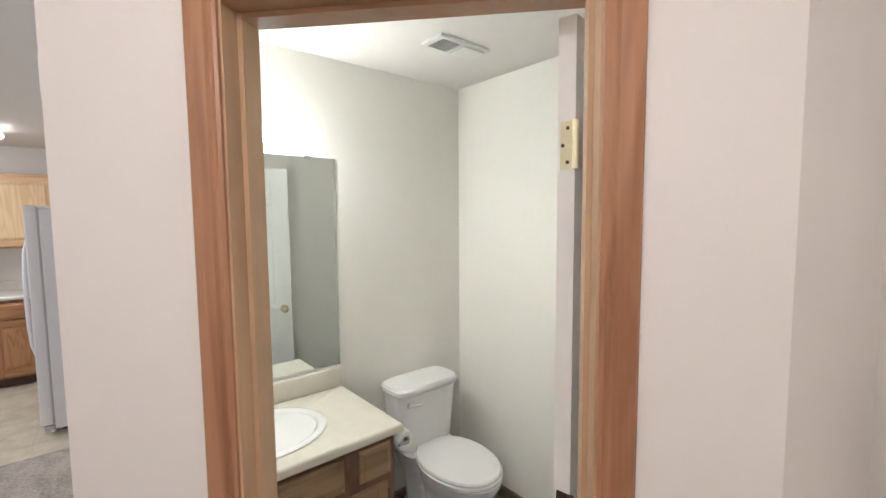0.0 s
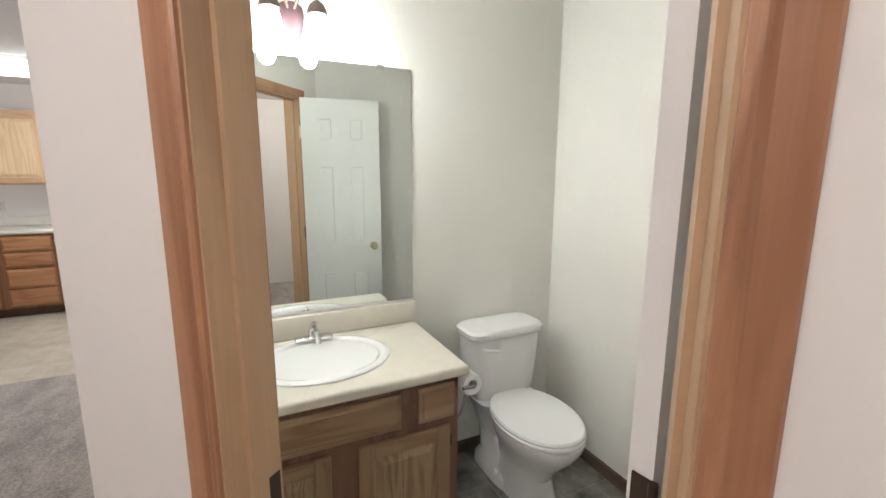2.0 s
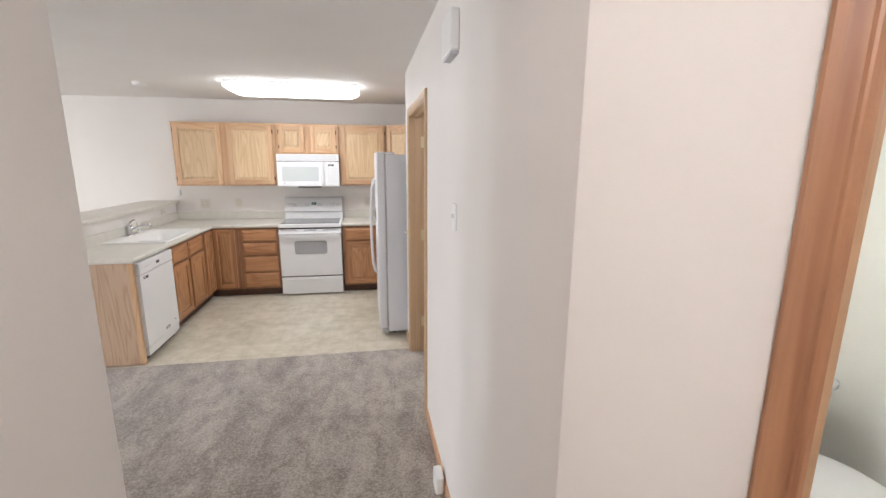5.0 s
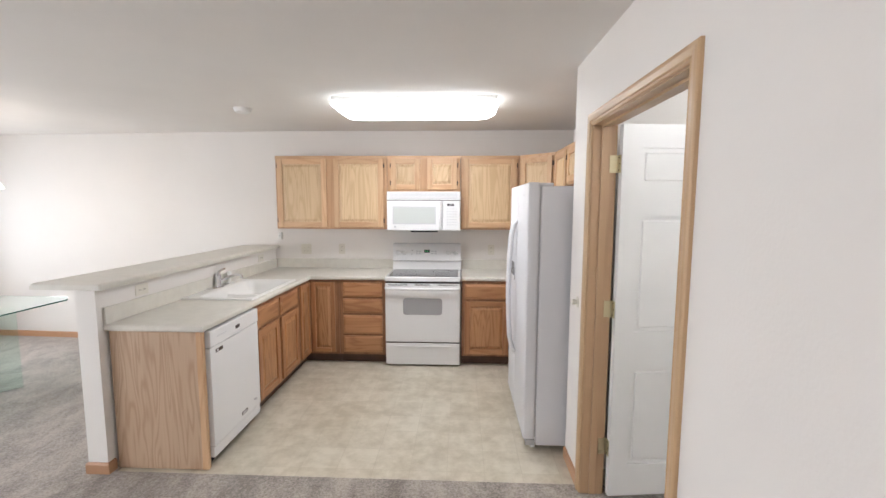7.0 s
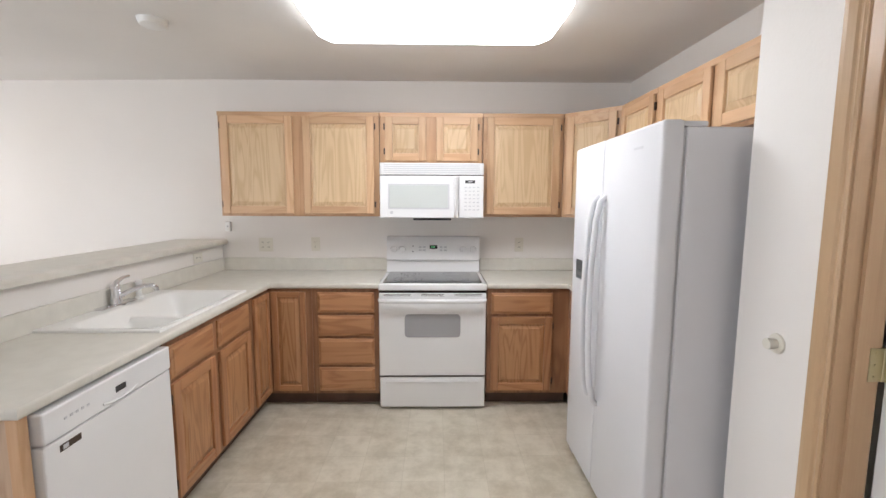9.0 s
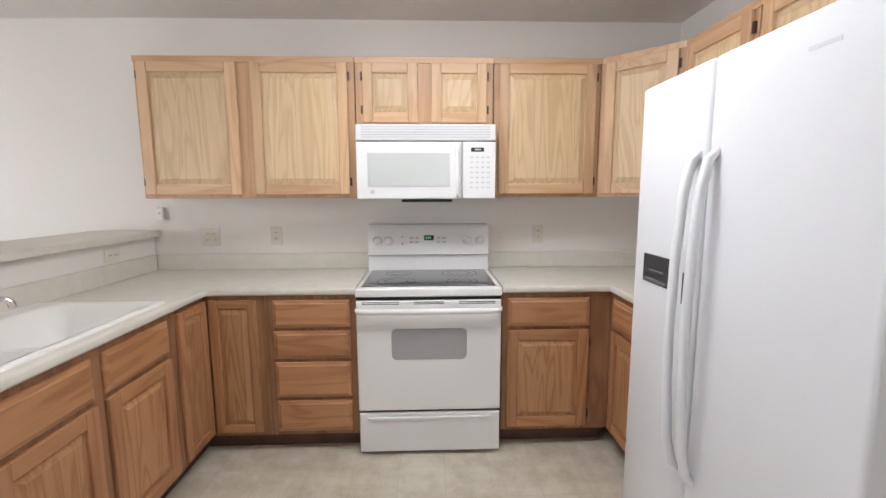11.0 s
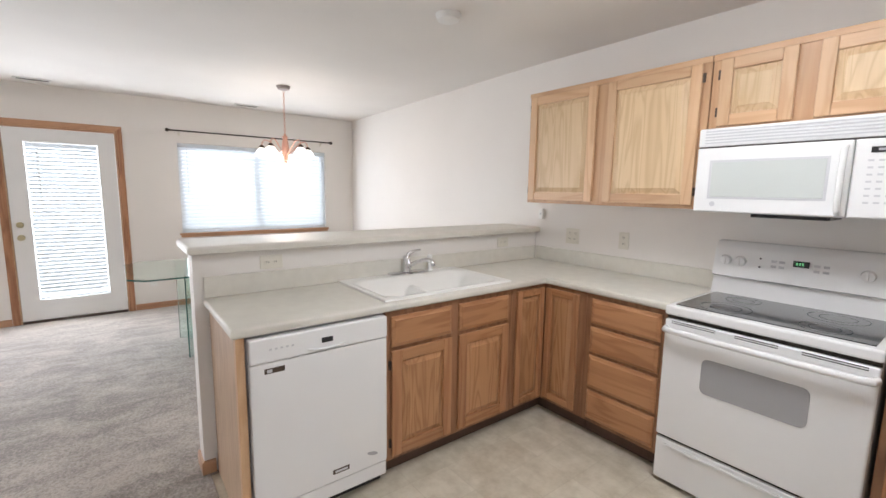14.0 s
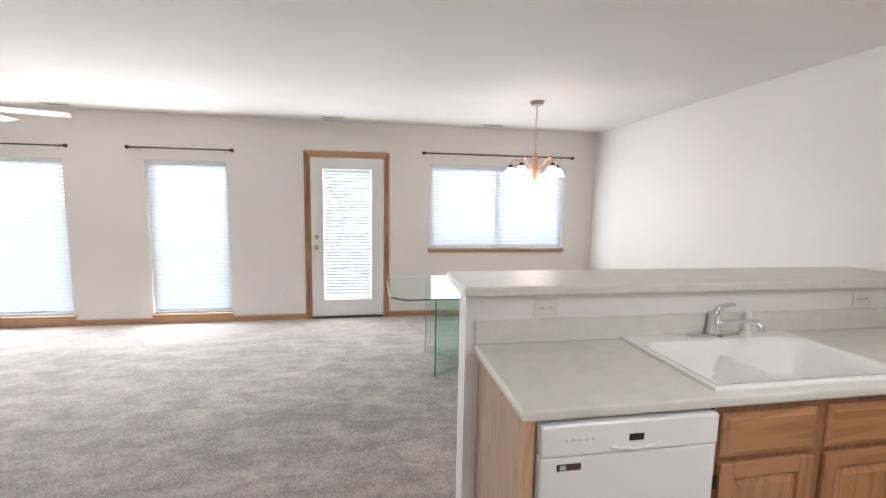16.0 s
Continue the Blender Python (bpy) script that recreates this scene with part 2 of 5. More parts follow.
M_MWGLASS = material("pale_screened_glass", (0.57, 0.60, 0.58), 0.2, color2=(0.59, 0.62, 0.60), var_scale=3)
M_COOKTOP = material("black_ceramic_glass", (0.035, 0.038, 0.042), 0.07, coat=0.5, color2=(0.04, 0.044, 0.048), var_scale=4)
M_BURNER = material("grey_burner_print", (0.14, 0.15, 0.16), 0.2)
M_BLACK = material("black_plastic", (0.02, 0.02, 0.022), 0.3, rough_var=0.1)
M_DARK = material("dark_gap", (0.03, 0.025, 0.02), 0.8)
M_GREYP = material("grey_plastic", (0.45, 0.45, 0.47), 0.4)
M_LGREY = material("light_grey_print", (0.58, 0.58, 0.60), 0.45)
M_LED = material("green_led", (0.02, 0.05, 0.03), 0.3, emit=(0.3, 1.0, 0.45), power=0.6)
M_CHROME = material("chrome", (0.75, 0.75, 0.77), 0.12, metal=1.0)
M_BRASS = material("brass", (0.56, 0.50, 0.33), 0.42, metal=1.0, rough_var=0.1)
M_PBRASS = material("painted_brass", (0.74, 0.70, 0.48), 0.35, metal=0.4)
M_BRONZE = material("dark_bronze", (0.10, 0.075, 0.06), 0.4, metal=0.8, rough_var=0.1)
M_COPPER = material("brushed_copper", (0.74, 0.42, 0.32), 0.4, metal=0.4, color2=(0.6, 0.34, 0.26), var_scale=30)
M_MAUVE = material("mauve_copper", (0.17, 0.10, 0.11), 0.4, metal=0.5)
M_PEWTER = material("brushed_pewter", (0.34, 0.29, 0.27), 0.45, metal=0.3)
M_ROD = material("dark_iron", (0.05, 0.04, 0.035), 0.5, metal=0.6)
M_PLATE = material("ivory_plate", (0.72, 0.69, 0.61), 0.35)
M_WPLATE = material("white_plate", (0.80, 0.80, 0.78), 0.35)
M_SLAT = material("white_vinyl_slat", (0.82, 0.84, 0.85), 0.45, color2=(0.85, 0.86, 0.87), var_scale=3)
_nt = M_SLAT.node_tree
_tr, _mx = _nt.nodes.new("ShaderNodeBsdfTranslucent"), _nt.nodes.new("ShaderNodeMixShader")
_tr.inputs[0].default_value, _mx.inputs[0].default_value = (0.86, 0.90, 0.93, 1), 0.5
_nt.links.new(_nt.nodes["Principled BSDF"].outputs[0], _mx.inputs[1])
_nt.links.new(_tr.outputs[0], _mx.inputs[2])
_nt.links.new(_mx.outputs[0], _nt.nodes["Material Output"].inputs[0])
M_TUBE = material("lit_diffuser", (0.85, 0.85, 0.85), 0.4, emit=(0.95, 0.985, 1.0), power=6.0)
M_SHADE = material("lit_glass_shade", (0.9, 0.9, 0.88), 0.3, emit=(0.97, 1.0, 1.0), power=14.0)
M_CHSHADE = material("frosted_shade", (0.88, 0.88, 0.86), 0.4, emit=(1.0, 0.95, 0.9), power=2.2)
M_FANSHADE = material("warm_fan_glass", (0.8, 0.7, 0.5), 0.4, emit=(1.0, 0.8, 0.5), power=2.5)
M_MIRROR = material("silvered_mirror", (0.86, 0.90, 0.87), 0.01, metal=1.0)
M_SKYCARD = material("bright_haze", (0.8, 0.85, 0.9), 1.0, emit=(0.93, 0.97, 1.0), power=0.95)
M_GROUND = material("dry_lawn", (0.08, 0.11, 0.05), 0.9, color2=(0.13, 0.14, 0.07), var_scale=2)
M_HANDLE = material("white_door_handle", (0.70, 0.70, 0.72), 0.3)
# white blades coloured tan: the bowl's warm light is in the base colour
M_BLADE = material("warm_lit_fan_blade", (0.60, 0.50, 0.38), 0.4, color2=(0.54, 0.44, 0.33), var_scale=6)
M_TOE = material("brown_kick", (0.085, 0.05, 0.035), 0.6, color2=(0.12, 0.07, 0.05), var_scale=12)

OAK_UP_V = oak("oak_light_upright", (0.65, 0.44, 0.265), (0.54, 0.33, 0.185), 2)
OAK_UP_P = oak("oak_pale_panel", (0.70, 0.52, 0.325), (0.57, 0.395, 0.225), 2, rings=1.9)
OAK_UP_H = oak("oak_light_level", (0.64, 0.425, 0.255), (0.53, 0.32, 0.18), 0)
# carcass oak darkened so the gaps between upper doors read as shadow
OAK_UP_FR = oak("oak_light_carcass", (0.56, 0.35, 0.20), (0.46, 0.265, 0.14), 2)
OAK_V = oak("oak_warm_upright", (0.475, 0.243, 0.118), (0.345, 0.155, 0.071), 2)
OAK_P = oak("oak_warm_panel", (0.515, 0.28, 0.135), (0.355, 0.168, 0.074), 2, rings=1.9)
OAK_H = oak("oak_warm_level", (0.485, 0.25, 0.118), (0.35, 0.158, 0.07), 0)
# darker copy of the warm oak: reveal shade between fronts, put into the colour
OAK_FR = oak("oak_frame_reveal_shade", (0.37, 0.185, 0.095), (0.235, 0.11, 0.056), 2)
TRIM_V = oak("oak_casing_upright", (0.455, 0.235, 0.125), (0.295, 0.13, 0.063), 2, rings=0.9)
TRIM_H = oak("oak_casing_level", (0.52, 0.30, 0.175), (0.41, 0.215, 0.12), 0, rings=0.35)
TRIM_HY = oak("oak_casing_level_y", (0.52, 0.30, 0.175), (0.41, 0.215, 0.12), 1, rings=0.35)
JAMB_V = oak("oak_jamb_pale", (0.50, 0.335, 0.20), (0.39, 0.245, 0.14), 2, rings=0.35)
TRIM2_V = oak("oak_pantry_casing_upright", (0.56, 0.385, 0.225), (0.45, 0.285, 0.155), 2, rings=0.35)
TRIM2_H = oak("oak_pantry_casing_level", (0.56, 0.385, 0.225), (0.45, 0.285, 0.155), 1, rings=0.35)
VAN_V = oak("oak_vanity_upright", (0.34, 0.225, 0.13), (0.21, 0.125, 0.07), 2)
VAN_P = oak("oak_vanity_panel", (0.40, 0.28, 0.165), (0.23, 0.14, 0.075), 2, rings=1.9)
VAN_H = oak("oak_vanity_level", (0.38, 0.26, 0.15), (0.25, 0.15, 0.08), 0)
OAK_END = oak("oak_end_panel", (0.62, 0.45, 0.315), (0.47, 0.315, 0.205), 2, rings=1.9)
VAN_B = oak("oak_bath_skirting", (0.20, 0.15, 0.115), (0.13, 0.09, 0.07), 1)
# darker vanity oak, with the shade round its fronts in the colour
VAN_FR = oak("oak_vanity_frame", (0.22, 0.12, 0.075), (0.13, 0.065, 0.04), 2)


def glass_material():
    m = bpy.data.materials.new("clear_greenish_glass")
    m.use_nodes = True
    b = m.node_tree.nodes["Principled BSDF"]
    b.inputs["Base Color"].default_value = (0.80, 0.95, 0.90, 1)
    b.inputs["Roughness"].default_value = 0.02
    b.inputs["Transmission Weight"].default_value = 1.0
    b.inputs["IOR"].default_value = 1.45
    return m


M_GLASS = glass_material()
M_EDGE = material("green_glass_edge", (0.03, 0.12, 0.10), 0.15)
M_PANE = material("window_pane", (0.97, 0.99, 1.0), 0.0, trans=1.0, ior=1.1)


# ---- building helpers ----
def box(bm, x0, x1, y0, y1, z0, z1, bevel=0.0, seg=2):
    b = bmesh.new()
    v = [b.verts.new((x, y, z)) for x in (x0, x1) for y in (y0, y1) for z in (z0, z1)]
    for f in ((0, 1, 3, 2), (4, 6, 7, 5), (0, 4, 5, 1), (2, 3, 7, 6), (0, 2, 6, 4), (1, 5, 7, 3)):
        b.faces.new([v[i] for i in f])
    if bevel:
        bmesh.ops.bevel(b, geom=b.edges[:], offset=bevel, segments=seg, affect="EDGES", profile=0.5)
    join(bm, b)


def join(bm, b, m=None):
    if m is not None:
        bmesh.ops.transform(b, matrix=m, verts=b.verts[:])
    me = bpy.data.meshes.new("t")
    b.to_mesh(me)
    b.free()
    bm.from_mesh(me)
    bpy.data.meshes.remove(me)


def rod(bm, a, b_, r0, r1=None, seg=12):
    a, b_ = Vector(a), Vector(b_)
    d = b_ - a
    b = bmesh.new()
    bmesh.ops.create_cone(b, cap_ends=True, segments=seg, radius1=r0, radius2=r0 if r1 is None else r1, depth=d.length)
    join(bm, b, Matrix.Translation((a + b_) / 2) @ d.to_track_quat("Z", "Y").to_matrix().to_4x4())


def tube(bm, pts, r, seg=10):
    pts = [Vector(p) for p in pts]
    rings = []
    way = (pts[1] - pts[0]).normalized()
    s = way.cross(Vector((1, 0, 0)) if abs(way.x) < 0.6 else Vector((0, 1, 0))).normalized()
    for i, p in enumerate(pts):
        d = (pts[min(i + 1, len(pts) - 1)] - pts[max(i - 1, 0)]).normalized()
        s = (s - d * s.dot(d)).normalized()
        t = s.cross(d)
        rr = r[i] if isinstance(r, (list, tuple)) else r
        rings.append([bm.verts.new(p + rr * (math.cos(a) * s + math.sin(a) * t)) for a in [2 * math.pi * k / seg for k in range(seg)]])
    for a, b in zip(rings, rings[1:]):
        for k in range(seg):
            bm.faces.new((a[k], a[(k + 1) % seg], b[(k + 1) % seg], b[k]))
    bm.faces.new(rings[0][::-1])
    bm.faces.new(rings[-1])


def lathe(bm, profile, at=(0, 0, 0), seg=24, sx=1.0, sy=1.0, cap=True):
    """profile: (radius, z) from the bottom up."""
    rings = []
    for r, z in profile:
        rings.append([bm.verts.new((at[0] + r * sx * math.cos(2 * math.pi * k / seg), at[1] + r * sy * math.sin(2 * math.pi * k / seg), at[2] + z)) for k in range(seg)])
    for a, b in zip(rings, rings[1:]):
        for k in range(seg):
            bm.faces.new((a[k], a[(k + 1) % seg], b[(k + 1) % seg], b[k]))
    if cap:
        bm.faces.new(rings[0][::-1])
        bm.faces.new(rings[-1])


def sheet(bm, us, vs, inside, d0, d1, place):
    """A slab over the cells of a grid that are inside, between the depths d0 and d1. place maps (u, v, d) to the world."""
    us, vs = sorted(set(us)), sorted(set(vs))
    cell = {(i, j): inside((us[i] + us[i + 1]) / 2, (vs[j] + vs[j + 1]) / 2) for i in range(len(us) - 1) for j in range(len(vs) - 1)}
    verts = {}

    def v(i, j, d):
        if (i, j, d) not in verts:
            verts[i, j, d] = bm.verts.new(place(us[i], vs[j], d))
        return verts[i, j, d]
    for (i, j), on in cell.items():
        if not on:
            continue
        bm.faces.new((v(i, j, d1), v(i + 1, j, d1), v(i + 1, j + 1, d1), v(i, j + 1, d1)))
        bm.faces.new((v(i, j, d0), v(i, j + 1, d0), v(i + 1, j + 1, d0), v(i + 1, j, d0)))
        for di, dj, a, b in ((-1, 0, (0, 1), (0, 0)), (1, 0, (1, 0), (1, 1)), (0, -1, (0, 0), (1, 0)), (0, 1, (1, 1), (0, 1))):
            if not cell.get((i + di, j + dj)):
                p, q = (i + a[0], j + a[1]), (i + b[0], j + b[1])
                bm.faces.new((v(*p, d0), v(*q, d0), v(*q, d1), v(*p, d1)))
    bmesh.ops.recalc_face_normals(bm, faces=bm.faces[:])


def link(name, bm, mat, smooth=False):
    me = bpy.data.meshes.new(name)
    bmesh.ops.recalc_face_normals(bm, faces=bm.faces[:])
    bm.to_mesh(me)
    bm.free()
    me.materials.append(mat)
    if smooth:
        for p in me.polygons:
            p.use_smooth = True
        me.set_sharp_from_angle(angle=radians(40))
    return new(name, me)


def part(name, bm, mat, parent, label="", smooth=False):
    ob = link(name, bm, mat, smooth)
    ob.parent = parent
    return tagged(ob, label)


def thing(name, label, category, m, group=""):
    e = new(name)
    e.empty_display_size = 0.1
    e.matrix_basis = m
    return tagged(e, label, category, group)


def structure(name, bm, mat, label="", smooth=False):
    return tagged(link(name, bm, mat, smooth), label, "", "", "structure")


def bx(*a, **k):
    bm = bmesh.new()
    box(bm, *a, **k)
    return bm


NORTH, WEST, EAST = 6.45, -6.45, 0.60
HALL_E, HALL_W, CEIL = 0.075, -1.0, 2.44
D0, D1 = Vector((0.075, 1.048, 0)), Vector((0.94, 0.095, 0))
DU = (D1 - D0).normalized()
DN = Vector((-DU.y, DU.x, 0))
if DN.x < 0:
    DN = -DN


def wall(name, place, us, vs, inside, thick, label=""):
    bm = bmesh.new()
    sheet(bm, us, vs, inside, 0, thick, place)
    return structure(name, bm, M_WALL, label)


def openings(holes):
    return lambda u, v: not any(a < u < b and c < v < d for a, b, c, d in holes)


# ---- the shell ----
W_HOLES = [(-0.60, 0.27, 0.13, 1.90), (1.10, 1.962, 0.12, 1.912), (2.88, 3.81, -1, 2.03), (4.376, 6.195, 0.886, 1.957)]
DINE_N = 6.62
wall("wall_west", lambda u, v, d: (WEST - d, u, v), [-2.4, DINE_N + 0.1] + [q for h in W_HOLES for q in h[:2]], [0, CEIL] + [q for h in W_HOLES for q in h[2:] if q > 0],
     openings(W_HOLES), 0.16, "warm off-white painted wall with windows and patio door")
bm = bmesh.new()
sheet(bm, [0, 1], [0, CEIL], lambda u, v: True, 0, 0.12,
      lambda u, v, d: (WEST + u * (-2.7 - WEST), DINE_N + u * (NORTH - DINE_N) + d, v))
structure("wall_north_dining", bm, M_WALL, "plain off-white painted dining wall")
structure("wall_north_kitchen", bx(-2.7, EAST + 0.12, NORTH, NORTH + 0.12, 0, CEIL), M_WALL, "off-white painted wall behind kitchen cabinets")
structure("wall_east_kitchen", bx(EAST, EAST + 0.12, 4.31, NORTH, 0, CEIL), M_WALL, "off-white painted wall beside refrigerator")
structure("wall_alcove", bx(HALL_E + 0.115, EAST + 0.12, 4.19, 4.31, 0, CEIL), M_WALL, "off-white painted end of refrigerator alcove")
PD0, PD1, PDH = 2.977, 3.963, 2.058
wall("wall_hall_east", lambda u, v, d: (HALL_E + d, u, v), [1.048, 4.31, PD0, PD1], [0, CEIL, PDH], openings([(PD0, PD1, -1, PDH)]), 0.115,
     "off-white painted wall with open pantry door")
L_D = (D1 - D0).length
BD0, BD1, BDH = 0.349, 1.014, 2.058
wall("wall_diagonal", lambda u, v, d: tuple(D0 + DU * u + DN * d + Vector((0, 0, v))), [0, L_D, BD0, BD1], [0, CEIL, BDH], openings([(BD0, BD1, -1, BDH)]), 0.115,
     "pinkish beige angled wall round the bathroom doorway")
structure("wall_foyer_north", bx(0.94, 2.35, 0.095, 0.21, 0, CEIL), M_WALL, "cream painted foyer wall")
structure("wall_bath_north", bx(HALL_E + 0.115, 1.945, 1.95, 2.06, 0, CEIL), M_BATHWALL, "cream painted bathroom wall behind vanity")
structure("wall_bath_east", bx(1.945, 2.14, 0.21, 2.06, 0, CEIL), M_BATHWALL, "cream painted bathroom side wall")
structure("wall_hall_west", bx(HALL_W - 0.12, HALL_W, -2.4, 1.562, 0, CEIL), M_WALL, "beige painted hall wall")
structure("wall_south", bx(WEST, 2.35, -2.52, -2.4, 0, CEIL), M_WALL, "plain painted wall")
structure("wall_foyer_east", bx(2.35, 2.47, -2.4, 0.202, 0, CEIL), M_WALL, "plain painted wall")
structure("wall_pantry_east", bx(1.9, 2.02, 2.06, 4.31, 0, CEIL), M_WALL, "plain pantry wall")
structure("wall_pantry_north", bx(EAST + 0.12, 1.9, 4.19, 4.31, 0, CEIL), M_WALL, "plain pantry wall")
structure("ceiling", bx(WEST - 0.16, 2.47, -2.52, 6.75, CEIL, CEIL + 0.12), M_CEIL, "off-white lightly textured ceiling")
structure("floor_slab", bx(WEST - 0.16, 2.47, -2.52, 6.75, -0.2, -0.012), M_GROUT, "subfloor under carpet and vinyl")
bm = bmesh.new()
VX = -2.70
sheet(bm, [WEST, VX, HALL_E + 0.05, 2.35], [-2.4, 4.02, 6.7],
      lambda u, v: (v < 4.02 and u < HALL_E + 0.05) or u < VX or (v < 4.02 and u > HALL_E), -0.010, 0.006, lambda u, v, d: (u, v, d))
structure("carpet", bm, M_CARPET, "worn taupe cut-pile wall-to-wall carpet")
structure("kitchen_vinyl_floor", bx(VX, EAST, 4.022, NORTH, -0.010, 0.002), M_VINYL, "mottled beige stone-pattern vinyl kitchen floor")
structure("ground", bx(-400, WEST - 0.17, -400, 400, -0.4, -0.25), M_GROUND, "grass ground outside")

# bathroom floor lies over the slab inside the three walls
bm = bmesh.new()
vs = [bm.verts.new((x, y, 0.008)) for x, y in ((0.19, 1.95), (0.19, 1.10), (1.03, 0.21), (1.945, 0.21), (1.945, 1.95))]
bm.faces.new(vs)
bath_floor = structure("bathroom_floor", bm, M_GROUT, "grout bed of the slate-look bathroom floor")


def sweep(bm, path, profile, place):
    """path: (u, v, du, dv) corners with the outward mitre; profile: (w, d) points."""
    rows = [[bm.verts.new(place(u + du * w, v + dv * w, d)) for u, v, du, dv in path] for w, d in profile]
    for a, b in zip(rows, rows[1:]):
        for k in range(len(path) - 1):
            bm.faces.new((a[k], a[k + 1], b[k + 1], b[k]))


CASING = [(0, 0), (0, 0.009), (0.006, 0.012), (0.012, 0.010), (0.016, 0.010), (0.021, 0.015), (0.042, 0.018), (0.055, 0.017), (0.060, 0.012), (0.060, 0)]


def casing(place, u0, u1, h, parent, z0=0.0, mats=None):
    """Three mitred boards round a doorway."""
    mv, mh = mats or (TRIM_V, TRIM_H)
    for nm, path, mat in (("side_casing", [(u0, z0, -1, 0), (u0, h, -1, 1)], mv), ("side_casing", [(u1, h, 1, 1), (u1, z0, 1, 0)], mv),
                          ("head_casing", [(u0, h, -1, 1), (u1, h, 1, 1)], mh)):
        bm = bmesh.new()
        sweep(bm, path, CASING, place)
        part(nm, bm, mat, parent)


def diag(u, v, d):
    return tuple(D0 + DU * u + DN * d + Vector((0, 0, v)))


def base(name, place, us, depth=0.012, h=0.075, mat=TRIM_HY):
    bm = bmesh.new()
    for a, b in us:
        sweep(bm, [(a, 0, 0, 1), (b, 0, 0, 1)], [(0.0, depth), (h - 0.012, depth), (h - 0.004, depth * 0.6), (h, 0)], place)
    return tagged(link(name, bm, mat), "brown oak baseboard", "", "", "structure")


base("baseboard_west", lambda u, v, d: (WEST + d, u, v), [(-2.4, 2.83), (3.86, DINE_N)])
base("baseboard_hall_east", lambda u, v, d: (HALL_E - d, u, v), [(1.07, PD0 - 0.06), (PD1 + 0.06, 4.31)])
base("baseboard_dining_north", lambda u, v, d: (u, DINE_N + (u - WEST) / (-2.7 - WEST) * (NORTH - DINE_N) - d, v), [(WEST, -2.83)], mat=TRIM_H)
base("baseboard_diagonal", lambda u, v, d: diag(u, v, -d), [(0, BD0 - 0.06), (BD1 + 0.06, L_D)], mat=TRIM_H)
base("baseboard_hall_west", lambda u, v, d: (HALL_W + d, u, v), [(-2.4, 1.562)])
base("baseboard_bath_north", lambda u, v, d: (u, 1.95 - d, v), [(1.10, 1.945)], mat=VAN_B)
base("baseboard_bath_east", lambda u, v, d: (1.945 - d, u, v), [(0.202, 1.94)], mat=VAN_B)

bm = bmesh.new()
box(bm, -8.3, -8.2, -14, 16, -0.25, 7)
tagged(link("backdrop", bm, M_SKYCARD), "plain bright haze outside the windows", "", "", "structure")


# ---- doors and trim ----
def jamb(name, place, u0, u1, h, depth, mats, label, trims=None):
    """An oak frame in an opening: linings, stops and the casings of the near side."""
    e = thing(name, label, "", Matrix())
    e["kind"] = "structure"
    for nm, a, b in (("side_jamb", u0, u0 + 0.018), ("side_jamb", u1 - 0.018, u1)):
        bm = bmesh.new()
        sheet(bm, [a, b], [0, h], lambda u, v: True, -0.002, depth + 0.002, place)
        part(nm, bm, mats[0], e)
    bm = bmesh.new()
    sheet(bm, [u0 + 0.018, u1 - 0.018], [h - 0.018, h], lambda u, v: True, -0.002, depth + 0.002, place)
    part("head_jamb", bm, mats[1], e)
    for a, b in ((u0 + 0.018, u0 + 0.028), (u1 - 0.028, u1 - 0.018)):
        bm = bmesh.new()
        sheet(bm, [a, b], [0.01, h - 0.018], lambda u, v: True, depth - 0.072, depth - 0.038, place)
        part("stop", bm, mats[0], e)
    bm = bmesh.new()
    sheet(bm, [u0 + 0.028, u1 - 0.028], [h - 0.028, h - 0.018], lambda u, v: True, depth - 0.072, depth - 0.038, place)
    part("stop", bm, mats[1], e)
    casing(lambda u, v, d: place(u, v, -d), u0 + 0.013, u1 - 0.013, h - 0.013, e, mats=trims)
    casing(lambda u, v, d: place(u, v, depth + d), u0 + 0.013, u1 - 0.013, h - 0.013, e, mats=trims)
    return e


def hinge(parent, z, mat, side=1):
    bm = bmesh.new()
    rod(bm, (-0.004, -0.004 * side, z - 0.045), (-0.004, -0.004 * side, z + 0.045), 0.0065)
    for k in (-0.018, 0.018):
        rod(bm, (-0.004, -0.004 * side, z + k - 0.001), (-0.004, -0.004 * side, z + k + 0.001), 0.0072)
    y0, y1 = sorted((0.0, 0.027 * side))
    box(bm, -0.0035, -0.0005, y0, y1, z - 0.045, z + 0.045)
    h = part("hinge", bm, mat, parent, smooth=True)
    bm = bmesh.new()
    for dz in (-0.032, 0, 0.032):
        rod(bm, (-0.0034, (0.012 + 0.010 * (dz == 0)) * side, z + dz), (-0.0055, (0.012 + 0.010 * (dz == 0)) * side, z + dz), 0.0035)
    part("screw", bm, M_BRONZE, h)


